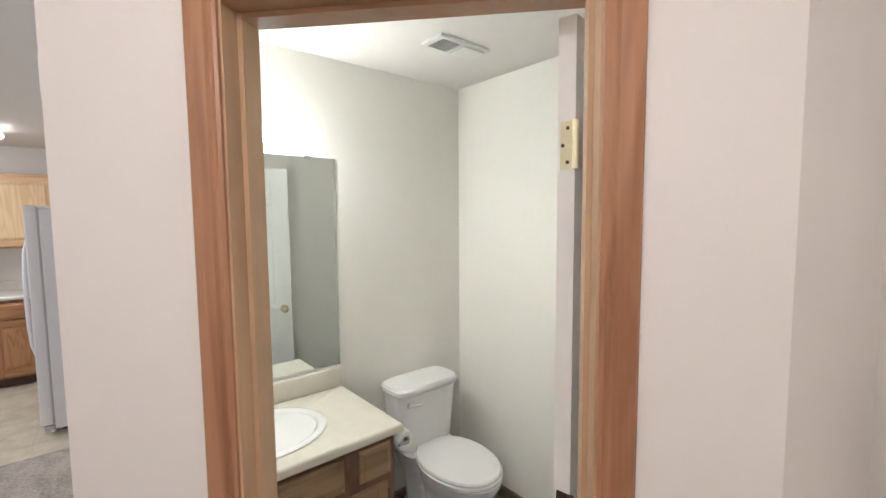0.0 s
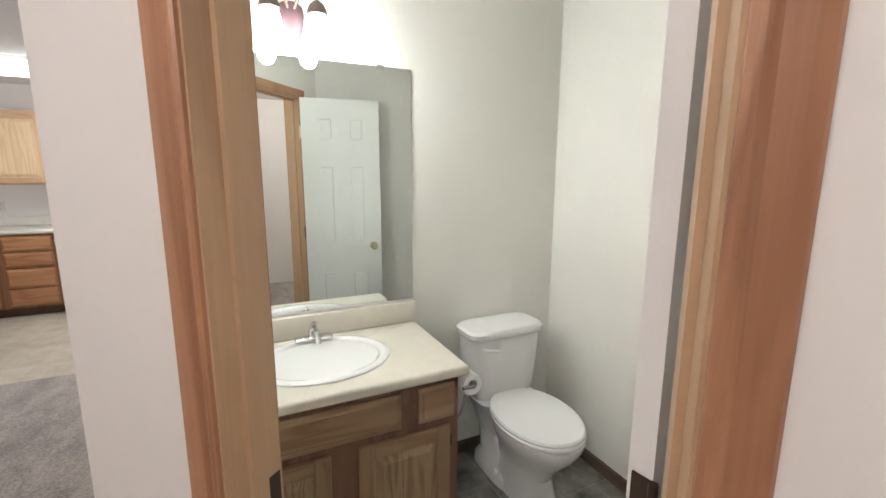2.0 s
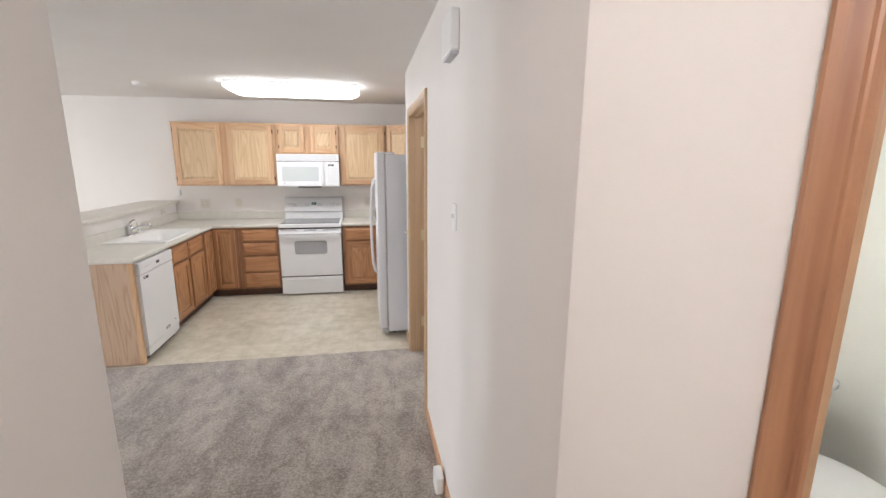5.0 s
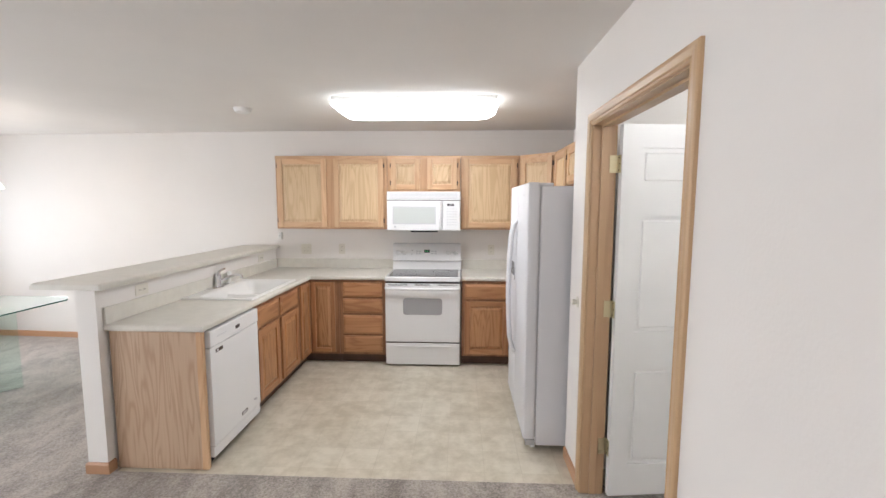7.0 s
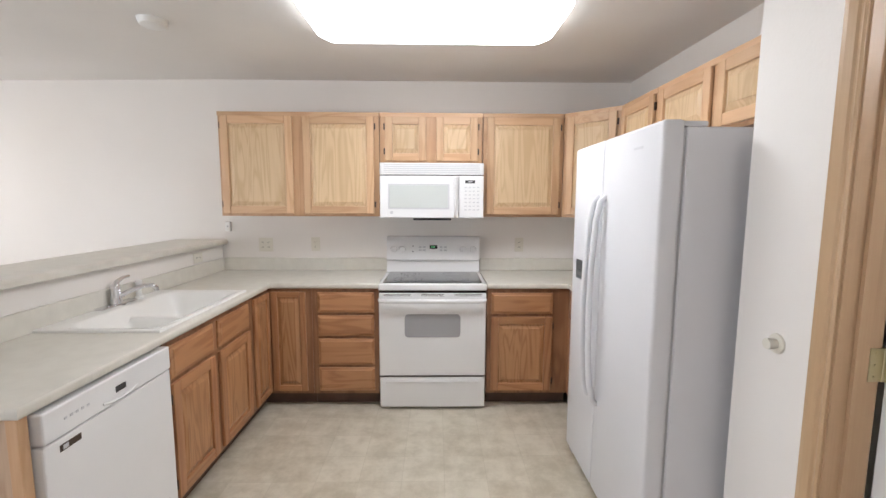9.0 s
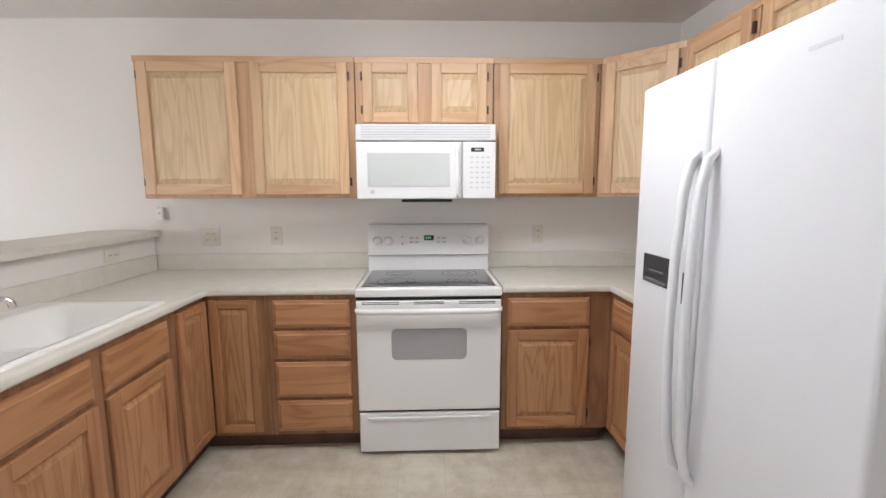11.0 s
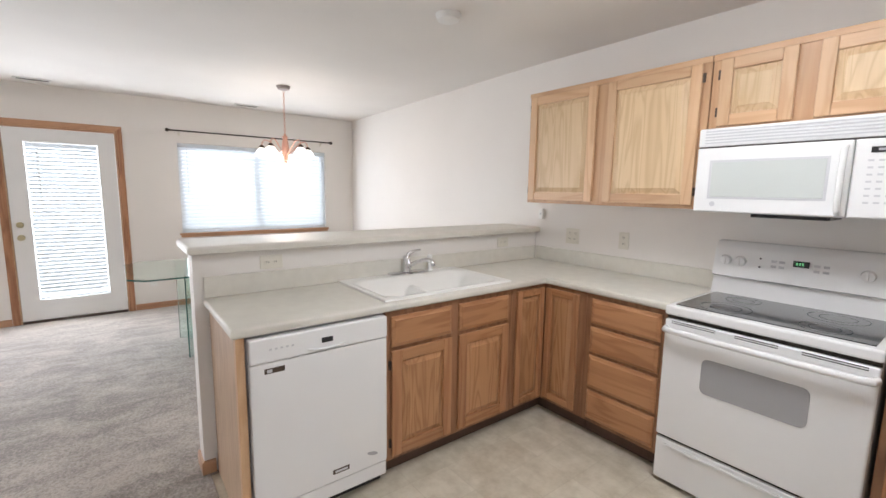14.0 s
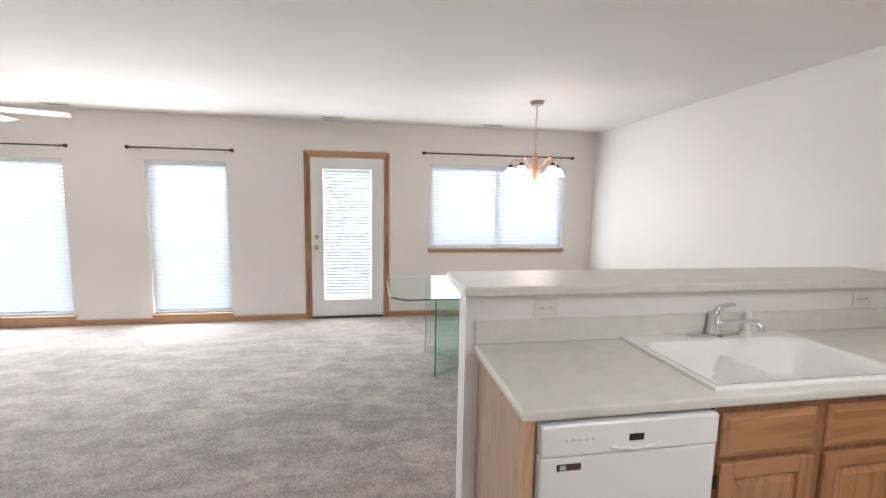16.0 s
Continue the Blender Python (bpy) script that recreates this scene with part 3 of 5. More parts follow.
def six_panel_door(name, label, w, m, side, hinges, knob=True):
    e = thing(name, label, "door", m)
    h, t = 2.03, 0.035
    y0, y1 = sorted((0.0, t * side))
    s = 0.105
    mid = w / 2
    cols = [(s, mid - 0.045), (mid + 0.045, w - s)]
    rows = [(0.19, 0.74), (0.94, 1.56), (1.72, 1.91)]
    bm = bmesh.new()
    sheet(bm, [0.002, w] + [q for c in cols for q in c], [0.008, h] + [q for r in rows for q in r],
          openings([(c[0], c[1], r[0], r[1]) for c in cols for r in rows]), y0, y1, lambda u, v, d: (u, d, v))
    part("leaf", bm, M_TRIM, e)
    for c in cols:
        for r in rows:
            bm = bmesh.new()
            box(bm, c[0] - 0.001, c[1] + 0.001, y0 + 0.010, y1 - 0.010, r[0] - 0.001, r[1] + 0.001)
            box(bm, c[0] + 0.022, c[1] - 0.022, y0 + 0.003, y1 - 0.003, r[0] + 0.022, r[1] - 0.022, bevel=0.0065, seg=1)
            part("panel", bm, M_TRIM, e)
    for z, mat in hinges:
        hinge(e, z, mat, side)
    if knob:
        for d in (-1, 1):
            yy = y0 if d < 0 else y1
            bm = bmesh.new()
            rod(bm, (w - 0.06, yy, 0.93), (w - 0.06, yy + 0.006 * d, 0.93), 0.03, 0.028, 20)
            rod(bm, (w - 0.06, yy, 0.93), (w - 0.06, yy + 0.035 * d, 0.93), 0.011)
            b = bmesh.new()
            bmesh.ops.create_uvsphere(b, u_segments=16, v_segments=10, radius=0.027)
            join(bm, b, Matrix.Translation((w - 0.06, yy + 0.048 * d, 0.93)) @ Matrix.Diagonal((1, 0.75, 1, 1)))
            part("knob", bm, M_BRASS, e, smooth=True)
    return e


jamb("door_frame_bathroom", diag, BD0, BD1, BDH, 0.115, (JAMB_V, TRIM_H), "oak frame and casing of the bathroom doorway")
pantry_place = lambda u, v, d: (HALL_E + d, u, v)
pantry_frame = jamb("door_frame_pantry", pantry_place, PD0, PD1, PDH, 0.115, (JAMB_V, TRIM2_H), "oak frame and casing of the pantry doorway", (TRIM2_V, TRIM2_H))
bp_ = diag(BD1 - 0.032, 0, 0.138)
six_panel_door("bathroom_door", "white six-panel bathroom door standing open with brass knob", 0.57, pose(bp_[0], bp_[1], 0.012, 0, 0, 10), 1,
               [(1.79, M_PBRASS), (1.05, M_BRONZE), (0.30, M_BRONZE)])
six_panel_door("pantry_door", "white six-panel pantry door standing open on brass hinges", 0.90, pose(0.209, 3.943, 0.012, 0, 0, 6), -1,
               [(1.83, M_BRASS), (1.06, M_BRASS), (0.28, M_BRASS)])
for z in (1.842, 1.072, 0.292):
    bm = bmesh.new()
    box(bm, 0.163, 0.199, PD1 - 0.0205, PD1 - 0.0185, z - 0.045, z + 0.045)
    for dz in (-0.032, 0, 0.032):
        rod(bm, (0.178, PD1 - 0.0205, z + dz), (0.178, PD1 - 0.0225, z + dz), 0.0035, seg=8)
    part("hinge_leaf", bm, M_BRASS, pantry_frame, "brass hinge leaf")
# strike plate
bm = bmesh.new()
sheet(bm, [BD0 + 0.018, BD0 + 0.0195], [0.905, 0.965], lambda u, v: True, 0.080, 0.112, diag)
tagged(link("strike_plate", bm, M_BRONZE), "dark bronze strike plate in the oak door jamb", "strike plate")


# ---- windows, patio door, blinds ----
def blind(name, label, y0, y1, z0, z1, x, closed_from=None, tilt=26, pitch=0.045):
    e = thing(name, label, "window blind", pose(x, (y0 + y1) / 2, z1))
    w, h = (y1 - y0) / 2 - 0.006, z1 - z0
    part("headrail", bx(-0.022, 0.022, -w, w, -0.045, -0.002, bevel=0.003), M_SLAT, e)
    part("bottom_rail", bx(-0.022, 0.022, -w, w, -h + 0.004, -h + 0.022, bevel=0.004), M_SLAT, e)
    n = int((h - 0.075) / pitch)
    me = None
    for i in range(n):
        z = -0.062 - i * pitch
        if me is None:
            bm = bmesh.new()
            prof = [(-0.024, 0.0), (-0.012, 0.0028), (0, 0.0036), (0.012, 0.0028), (0.024, 0.0)]
            rows = [[bm.verts.new((px, yy, pz + o)) for yy in (-w, w)] for o in (0.0, -0.0022) for px, pz in prof]
            k = len(prof)
            loop = list(range(k)) + list(range(2 * k - 1, k - 1, -1))
            for a, b in zip(loop, loop[1:] + loop[:1]):
                bm.faces.new((rows[a][0], rows[b][0], rows[b][1], rows[a][1]))
            for j in (0, 1):
                bm.faces.new([rows[a][j] for a in loop])
            ob = part("slat", bm, M_SLAT, e)
            me = ob.data
        else:
            ob = new("slat", me)
            ob.parent = e
        tl = tilt
        if closed_from is not None and z < closed_from:
            tl = 66
        ob.matrix_basis = pose(0, 0, z, 0, tl + random.uniform(-0.5, 0.5), 0)
    for yy in ([-w * 0.72, w * 0.72] if w < 0.6 else [-w * 0.8, 0, w * 0.8]):
        bm = bmesh.new()
        for xx in (-0.025, 0.025):
            rod(bm, (xx, yy, -0.03), (xx, yy, -h + 0.02), 0.0012, seg=6)
        part("ladder_cord", bm, M_SLAT, e)
    bm = bmesh.new()
    rod(bm, (0.03, -w + 0.09, -0.04), (0.034, -w + 0.09, -min(0.6, h * 0.6)), 0.004, seg=8)
    part("tilt_wand", bm, M_WPLATE, e)
    return e


def window(name, label, y0, y1, z0, z1, slider=False, z_sill=0.05):
    e = thing(name, label, "", Matrix())
    e["kind"] = "structure"
    x0, x1 = WEST - 0.125, WEST - 0.075
    bm = bmesh.new()
    sheet(bm, [y0, y0 + 0.045, y1 - 0.045, y1], [z0, z0 + 0.045, z1 - 0.045, z1], lambda u, v: not (y0 + 0.045 < u < y1 - 0.045 and z0 + 0.045 < v < z1 - 0.045),
          x0, x1, lambda u, v, d: (d, u, v))
    part("window_frame", bm, M_TRIM, e)
    ym = (y0 + y1) / 2
    if slider:
        part("meeting_stile", bx(x0 + 0.005, x1 - 0.002, ym - 0.025, ym + 0.025, z0 + 0.045, z1 - 0.045), M_TRIM, e)
        spans = [(y0 + 0.045, ym - 0.025), (ym + 0.025, y1 - 0.045)]
    else:
        spans = [(y0 + 0.045, y1 - 0.045)]
    for a, b in spans:
        p = part("pane", bx(WEST - 0.102, WEST - 0.098, a, b, z0 + 0.045, z1 - 0.045), M_PANE, e)
        p.visible_shadow = False
    part("window_sill", bx(WEST - 0.07, WEST + 0.03, y0 - 0.03, y1 + 0.03, z0 - 0.022, z0, bevel=0.005), TRIM_HY, e, "brown oak sill")
    part("apron", bx(WEST, WEST + 0.016, y0 - 0.015, y1 + 0.015, z0 - z_sill, z0 - 0.022, bevel=0.003), TRIM_HY, e)
    return e


window("window_1", "tall white vinyl window over a low oak sill", -0.60, 0.27, 0.13, 1.90, z_sill=0.125)
window("window_2", "tall white vinyl window over a low oak sill", 1.10, 1.962, 0.12, 1.912, z_sill=0.115)
window("window_3", "wide white sliding window with an oak sill", 4.376, 6.195, 0.886, 1.957, slider=True, z_sill=0.05)
blind("window_blind", "white slatted blind in the tall window", -0.60, 0.27, 0.13, 1.90, WEST - 0.035, closed_from=-0.50, tilt=58)
blind("window_blind", "white slatted blind in the tall window beside patio door", 1.10, 1.962, 0.12, 1.912, WEST - 0.035, tilt=60)
blind("window_blind", "white slatted blind half shut in the wide dining window", 4.376, 6.195, 0.886, 1.957, WEST - 0.035, tilt=60)

door = thing("door_1", "white half-glazed patio door with built-in blind and brass lock", "", Matrix())
door["kind"] = "structure"
Y0, Y1, G0, G1 = 2.905, 3.785, 3.05, 3.64
bm = bmesh.new()
sheet(bm, [Y0, G0, G1, Y1], [0.03, 0.24, 1.87, 2.005], openings([(G0, G1, 0.24, 1.87)]), WEST - 0.055, WEST - 0.012, lambda u, v, d: (d, u, v))
part("leaf", bm, M_TRIM, door)
bm = bmesh.new()
sheet(bm, [G0 - 0.03, G0 + 0.004, G1 - 0.004, G1 + 0.03], [0.21, 0.244, 1.866, 1.90], openings([(G0 + 0.004, G1 - 0.004, 0.244, 1.866)]), WEST - 0.012, WEST + 0.002, lambda u, v, d: (d, u, v))
part("glazing_bead", bm, M_TRIM, door)
p = part("pane", bx(WEST - 0.050, WEST - 0.046, G0, G1, 0.24, 1.87), M_PANE, door)
p.visible_shadow = False
for z, r in ((0.905, 0.026), (1.035, 0.024)):
    bm = bmesh.new()
    rod(bm, (WEST - 0.012, Y0 + 0.06, z), (WEST - 0.002, Y0 + 0.06, z), 0.03, 0.028, 18)
    rod(bm, (WEST - 0.004, Y0 + 0.06, z), (WEST + (0.045 if z < 1 else 0.012), Y0 + 0.06, z), r * 0.9, r, 18)
    part("door_knob" if z < 1 else "deadbolt", bm, M_BRASS, door, smooth=True)
for a, b in ((2.88, Y0 - 0.003), (Y1 + 0.003, 3.81)):
    part("side_jamb", bx(WEST - 0.16, WEST, a, b, 0, 2.03), JAMB_V, door)
part("head_jamb", bx(WEST - 0.16, WEST, Y0 - 0.003, Y1 + 0.003, 2.01, 2.03), TRIM_HY, door)
part("threshold", bx(WEST - 0.16, WEST + 0.01, Y0, Y1, 0.006, 0.028, bevel=0.004), M_BRONZE, door)
casing(lambda u, v, d: (WEST + d, u, v), 2.892, 3.798, 2.025, door)
blind("door_blind", "white slatted blind behind the patio door glass", G0 + 0.006, G1 - 0.006, 0.246, 1.865, WEST - 0.0235, tilt=30, pitch=0.040).scale = (0.42, 1, 1)


def curtain_rod(label, y0, y1, z, brackets):
    e = thing("curtain_rod", label, "curtain rod", pose(WEST + 0.07, y0, z), "curtain rods over the windows")
    bm = bmesh.new()
    rod(bm, (0, 0.02, 0), (0, y1 - y0 - 0.02, 0), 0.008)
    part("pole", bm, M_ROD, e, smooth=True)
    for yy in (0.0, y1 - y0):
        bm = bmesh.new()
        b = bmesh.new()
        bmesh.ops.create_uvsphere(b, u_segments=14, v_segments=9, radius=0.021)
        join(bm, b, Matrix.Translation((0, yy, 0)))
        rod(bm, (0, yy + (0.03 if yy == 0 else -0.03), 0), (0, yy + (0.018 if yy == 0 else -0.018), 0), 0.012)
        part("finial", bm, M_ROD, e, smooth=True)
    for yy in brackets:
        bm = bmesh.new()
        rod(bm, (-0.07, yy, -0.012), (0, yy, -0.012), 0.005)
        box(bm, -0.07, -0.066, yy - 0.012, yy + 0.012, -0.05, 0.02)
        part("bracket", bm, M_PLATE, e)


curtain_rod("thin dark iron curtain rod above the tall window", -0.75, 0.36, 2.035, (0.10, 1.0))
curtain_rod("thin dark iron curtain rod above the middle tall window", 0.96, 2.05, 2.045, (0.10, 1.0))
curtain_rod("long dark iron curtain rod above the dining window", 4.28, 6.26, 2.092, (0.12, 1.85))


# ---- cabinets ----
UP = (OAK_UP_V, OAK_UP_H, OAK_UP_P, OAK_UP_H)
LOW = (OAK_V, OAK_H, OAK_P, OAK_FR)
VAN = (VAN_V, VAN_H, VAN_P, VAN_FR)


def cab_door(parent, x0, x1, z0, z1, mats, hinge_side=None, stile=0.055, y=0.0, hinges=(0.07, 0.07)):
    t = 0.019
    bm = bmesh.new()
    i0, i1, j0, j1 = x0 + stile, x1 - stile, z0 + stile, z1 - stile
    box(bm, i0 - 0.001, i1 + 0.001, y - 0.0058, y - 0.002, j0 - 0.001, j1 + 0.001)
    # raised field with a wide sloping border
    rings = [(0.0, -0.0062), (0.007, -0.0066), (0.030, -0.0165), (0.033, -0.0182)]
    vr = [[bm.verts.new(p) for p in ((i0 + o, y + d_, j0 + o), (i1 - o, y + d_, j0 + o), (i1 - o, y + d_, j1 - o), (i0 + o, y + d_, j1 - o))] for o, d_ in rings]
    for a, b in zip(vr, vr[1:]):
        for k in range(4):
            bm.faces.new((a[k], a[(k + 1) % 4], b[(k + 1) % 4], b[k]))
    bm.faces.new(vr[-1])
    d = part("door", bm, mats[2], parent)
    for a, b in ((x0, x0 + stile), (x1 - stile, x1)):
        bm = bmesh.new()
        box(bm, a, b, y - t, y - 0.001, z0, z1, bevel=0.004)
        part("stile", bm, mats[0], d)
    for a, b in ((z0, z0 + stile), (z1 - stile, z1)):
        bm = bmesh.new()
        box(bm, x0 + stile, x1 - stile, y - t + 0.0008, y - 0.001, a, b, bevel=0.0035)
        part("rail", bm, mats[1], d)
    if hinge_side:
        xx = x0 - 0.004 if hinge_side < 0 else x1 + 0.004
        for zz in (z0 + hinges[0], z1 - hinges[1]):
            bm = bmesh.new()
            rod(bm, (xx, y - 0.010, zz - 0.022), (xx, y - 0.010, zz + 0.022), 0.0045, seg=8)
            box(bm, xx - 0.008, xx + 0.008, y - 0.009, y - 0.0015, zz - 0.022, zz + 0.022)
            part("hinge", bm, M_BRONZE, d)
    return d


def drawer_front(parent, x0, x1, z0, z1, mats, y=0.0):
    bm = bmesh.new()
    rings = [[bm.verts.new(p) for p in ((x0 + i, yy, z0 + i), (x1 - i, yy, z0 + i), (x1 - i, yy, z1 - i), (x0 + i, yy, z1 - i))]
             for i, yy in ((0.0, y - 0.001), (0.0, y - 0.008), (0.003, y - 0.0115), (0.015, y - 0.015), (0.018, y - 0.0175), (0.020, y - 0.019))]
    for a, b in zip(rings, rings[1:]):
        for k in range(4):
            bm.faces.new((a[k], a[(k + 1) % 4], b[(k + 1) % 4], b[k]))
    bm.faces.new(rings[-1])
    bm.faces.new(rings[0][::-1])
    return part("drawer_front", bm, mats[1], parent)


def upper(name, label, w, z0, z1, m, doors, depth=0.305, group="oak wall cabinets", mats=UP, blank=()):
    e = thing(name, label, "wall cabinet", m, group)
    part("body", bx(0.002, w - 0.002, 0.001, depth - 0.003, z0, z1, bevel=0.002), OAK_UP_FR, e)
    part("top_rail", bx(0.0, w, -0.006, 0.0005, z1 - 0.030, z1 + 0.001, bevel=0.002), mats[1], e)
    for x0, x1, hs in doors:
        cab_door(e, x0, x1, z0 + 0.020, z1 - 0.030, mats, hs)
    return e


ZT = 2.134
YU = 6.148
upper("wall_cabinet", "light oak wall cabinet with two raised-panel doors on the white wall", 1.184, 1.372, ZT, pose(-2.57, YU, 0), [(0.022, 0.545, -1), (0.622, 1.145, 1)])
upper("wall_cabinet", "short light oak wall cabinet above the microwave", 0.766, 1.765, ZT, pose(-1.384, YU, 0), [(0.042, 0.345, -1), (0.420, 0.728, 1)])
upper("wall_cabinet", "light oak single-door wall cabinet beside the microwave", 0.605, 1.372, ZT, pose(-0.616, YU, 0), [(0.030, 0.575, 1)])
# corner cabinet with a slanting face
e = thing("wall_cabinet", "light oak corner wall cabinet with slanted door", "wall cabinet", pose(-0.009, YU, 0), "oak wall cabinets")
bm = bmesh.new()
fp = [(0.002, 0.003), (0.302, -0.297), (0.606, -0.297), (0.606, 0.299), (0.002, 0.299)]
lo = [bm.verts.new((x, y, 1.372)) for x, y in fp]
hi = [bm.verts.new((x, y, ZT)) for x, y in fp]
bm.faces.new(lo[::-1]), bm.faces.new(hi)
for k in range(5):
    bm.faces.new((lo[k], lo[(k + 1) % 5], hi[(k + 1) % 5], hi[k]))
part("body", bm, OAK_UP_FR, e)
LD = 0.43


def slanted(parent, fn):
    """Builds parts with fn and turns them onto the slanting face."""
    before = set(scene.objects)
    fn(parent)
    mm = pose(0.0, 0.0, 0, 0, 0, -45)
    for o in set(scene.objects) - before:
        if o.data:
            o.data.transform(mm)


slanted(e, lambda p: (part("top_rail", bx(0.004, LD - 0.006, -0.006, 0.0, ZT - 0.03, ZT + 0.001), OAK_UP_H, p), cab_door(p, 0.030, LD - 0.035, 1.392, ZT - 0.030, UP, 1)))
XE = 0.295
upper("wall_cabinet", "light oak wall cabinet on the side wall above counter", 0.470, 1.372, ZT, pose(XE, 5.848, 0, 0, 0, -90), [(0.022, 0.445, 1)])
upper("wall_cabinet", "light oak wall cabinet above the refrigerator", 1.020, 1.80, ZT, pose(XE, 5.376, 0, 0, 0, -90), [(0.030, 0.490, -1), (0.535, 0.990, 1)])


def base_cab(name, label, w, m, depth=0.60, group="oak base cabinets", mats=LOW, toe=True, top=0.874, bottom=0.10, open_to=None):
    e = thing(name, label, "base cabinet", m, group)
    bm = bx(0.001, w - 0.001, 0.019, depth, bottom, open_to or top)
    if open_to:
        box(bm, 0.001, 0.017, 0.019, depth, open_to, top)
        box(bm, w - 0.017, w - 0.001, 0.019, depth, open_to, top)
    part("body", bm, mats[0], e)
    # the frame takes the darkened oak, so reveals round the fronts look shaded
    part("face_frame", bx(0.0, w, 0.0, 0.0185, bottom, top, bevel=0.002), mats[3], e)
    if toe:
        part("toe_kick", bx(0.001, w - 0.001, 0.065, 0.08, 0.003, bottom), M_TOE, e)
    return e


YB = 5.880
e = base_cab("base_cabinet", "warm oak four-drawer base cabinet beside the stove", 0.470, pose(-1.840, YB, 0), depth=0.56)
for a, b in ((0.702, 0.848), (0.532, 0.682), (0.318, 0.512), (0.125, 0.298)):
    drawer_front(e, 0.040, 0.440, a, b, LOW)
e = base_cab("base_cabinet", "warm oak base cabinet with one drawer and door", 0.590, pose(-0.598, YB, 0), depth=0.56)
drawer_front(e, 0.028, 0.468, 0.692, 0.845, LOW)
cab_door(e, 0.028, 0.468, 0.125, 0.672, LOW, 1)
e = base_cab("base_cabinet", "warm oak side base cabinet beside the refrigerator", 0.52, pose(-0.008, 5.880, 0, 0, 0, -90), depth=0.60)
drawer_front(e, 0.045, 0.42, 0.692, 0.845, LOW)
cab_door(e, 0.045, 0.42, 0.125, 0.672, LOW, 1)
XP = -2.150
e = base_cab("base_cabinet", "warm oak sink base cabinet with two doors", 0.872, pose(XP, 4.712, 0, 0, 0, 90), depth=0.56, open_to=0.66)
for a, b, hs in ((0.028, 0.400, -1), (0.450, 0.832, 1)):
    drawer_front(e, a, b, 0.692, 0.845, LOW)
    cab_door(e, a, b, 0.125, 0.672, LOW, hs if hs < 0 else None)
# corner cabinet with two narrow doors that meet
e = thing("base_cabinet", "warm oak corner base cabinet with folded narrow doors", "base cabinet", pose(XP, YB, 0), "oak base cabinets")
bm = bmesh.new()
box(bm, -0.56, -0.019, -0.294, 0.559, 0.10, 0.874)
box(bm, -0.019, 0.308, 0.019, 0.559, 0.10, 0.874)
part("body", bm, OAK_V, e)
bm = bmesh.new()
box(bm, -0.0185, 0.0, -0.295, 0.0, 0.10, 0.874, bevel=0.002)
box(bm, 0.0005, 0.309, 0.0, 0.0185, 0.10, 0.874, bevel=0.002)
# same shade-darkened frame oak round the corner doors
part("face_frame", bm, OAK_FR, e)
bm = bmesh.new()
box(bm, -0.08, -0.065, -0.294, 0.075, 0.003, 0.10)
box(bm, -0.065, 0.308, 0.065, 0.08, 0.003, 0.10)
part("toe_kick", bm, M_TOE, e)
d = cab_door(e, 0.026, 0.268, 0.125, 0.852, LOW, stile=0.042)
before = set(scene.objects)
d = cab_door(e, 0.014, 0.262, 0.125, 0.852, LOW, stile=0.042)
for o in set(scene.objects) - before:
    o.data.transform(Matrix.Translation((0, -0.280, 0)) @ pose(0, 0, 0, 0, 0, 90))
e = thing("end_panel", "pale oak end panel closing the kitchen peninsula", "cabinet end panel", pose(XP, 4.056, 0))
part("panel", bx(-0.560, -0.03, 0.0, 0.016, 0.008, 0.874), OAK_END, e)
part("corner_stile", bx(-0.03, 0.006, -0.003, 0.030, 0.008, 0.874, bevel=0.003), OAK_UP_V, e)

# ---- half wall, ledge, counters ----
HW = -2.728
structure("half_wall", bx(-2.85, HW, 3.998, NORTH + 0.02, 0, 1.128), M_WALL, "off-white painted half wall behind the peninsula")
bm = bmesh.new()
sweep(bm, [(-2.85, 3.998, -1, -1), (HW, 3.998, 1, -1), (HW, 4.05, 1, 0)], [(0, 0.075), (0.008, 0.072), (0.012, 0.062), (0.012, 0.006)], lambda u, v, d: (u, v, d))
tagged(link("baseboard_half_wall", bm, TRIM_H), "brown oak baseboard", "", "", "structure")
bm = bmesh.new()
box(bm, -3.10, -2.685, 3.98, NORTH + 0.005, 1.130, 1.170, bevel=0.012, seg=3)
e = thing("bar_ledge", "grey laminate bar ledge on the half wall", "bar ledge", Matrix())
part("slab", bm, M_COUNTER, e)
bm = bmesh.new()
box(bm, -2.685, -2.6825, 3.9825, NORTH + 0.005, 1.134, 1.157)
box(bm, -3.10, -2.6825, 3.9775, 3.98, 1.134, 1.157)
part("edge_band", bm, M_COUNTER, e)

CF, CY = -2.122, 5.855
SX0, SX1, SY0, SY1 = -2.705, -2.205, 4.75, 5.55
e = thing("worktop", "mottled grey laminate worktop with a rounded front edge", "kitchen worktop", Matrix())
bm = bmesh.new()
sheet(bm, [HW + 0.001, SX0, SX1, CF], [4.035, SY0, SY1, CY, NORTH - 0.001], lambda u, v: not (SX0 < u < SX1 and SY0 < v < SY1), 0.876, 0.914, lambda u, v, d: (u, v, d))
box(bm, CF, -1.368, CY, NORTH - 0.001, 0.876, 0.914)
bmesh.ops.remove_doubles(bm, verts=bm.verts[:], dist=0.0005)
ed = [x for x in bm.edges if len(x.link_faces) == 2 and x.calc_face_angle(0) > 1.2 and
      all((abs(v.co.x - CF) < 0.002 and v.co.y < CY + 0.002) or (abs(v.co.y - CY) < 0.002 and v.co.x > CF - 0.002) or abs(v.co.y - 4.035) < 0.002 for v in x.verts)
      and (abs(x.verts[0].co.z - x.verts[1].co.z) < 0.01)]
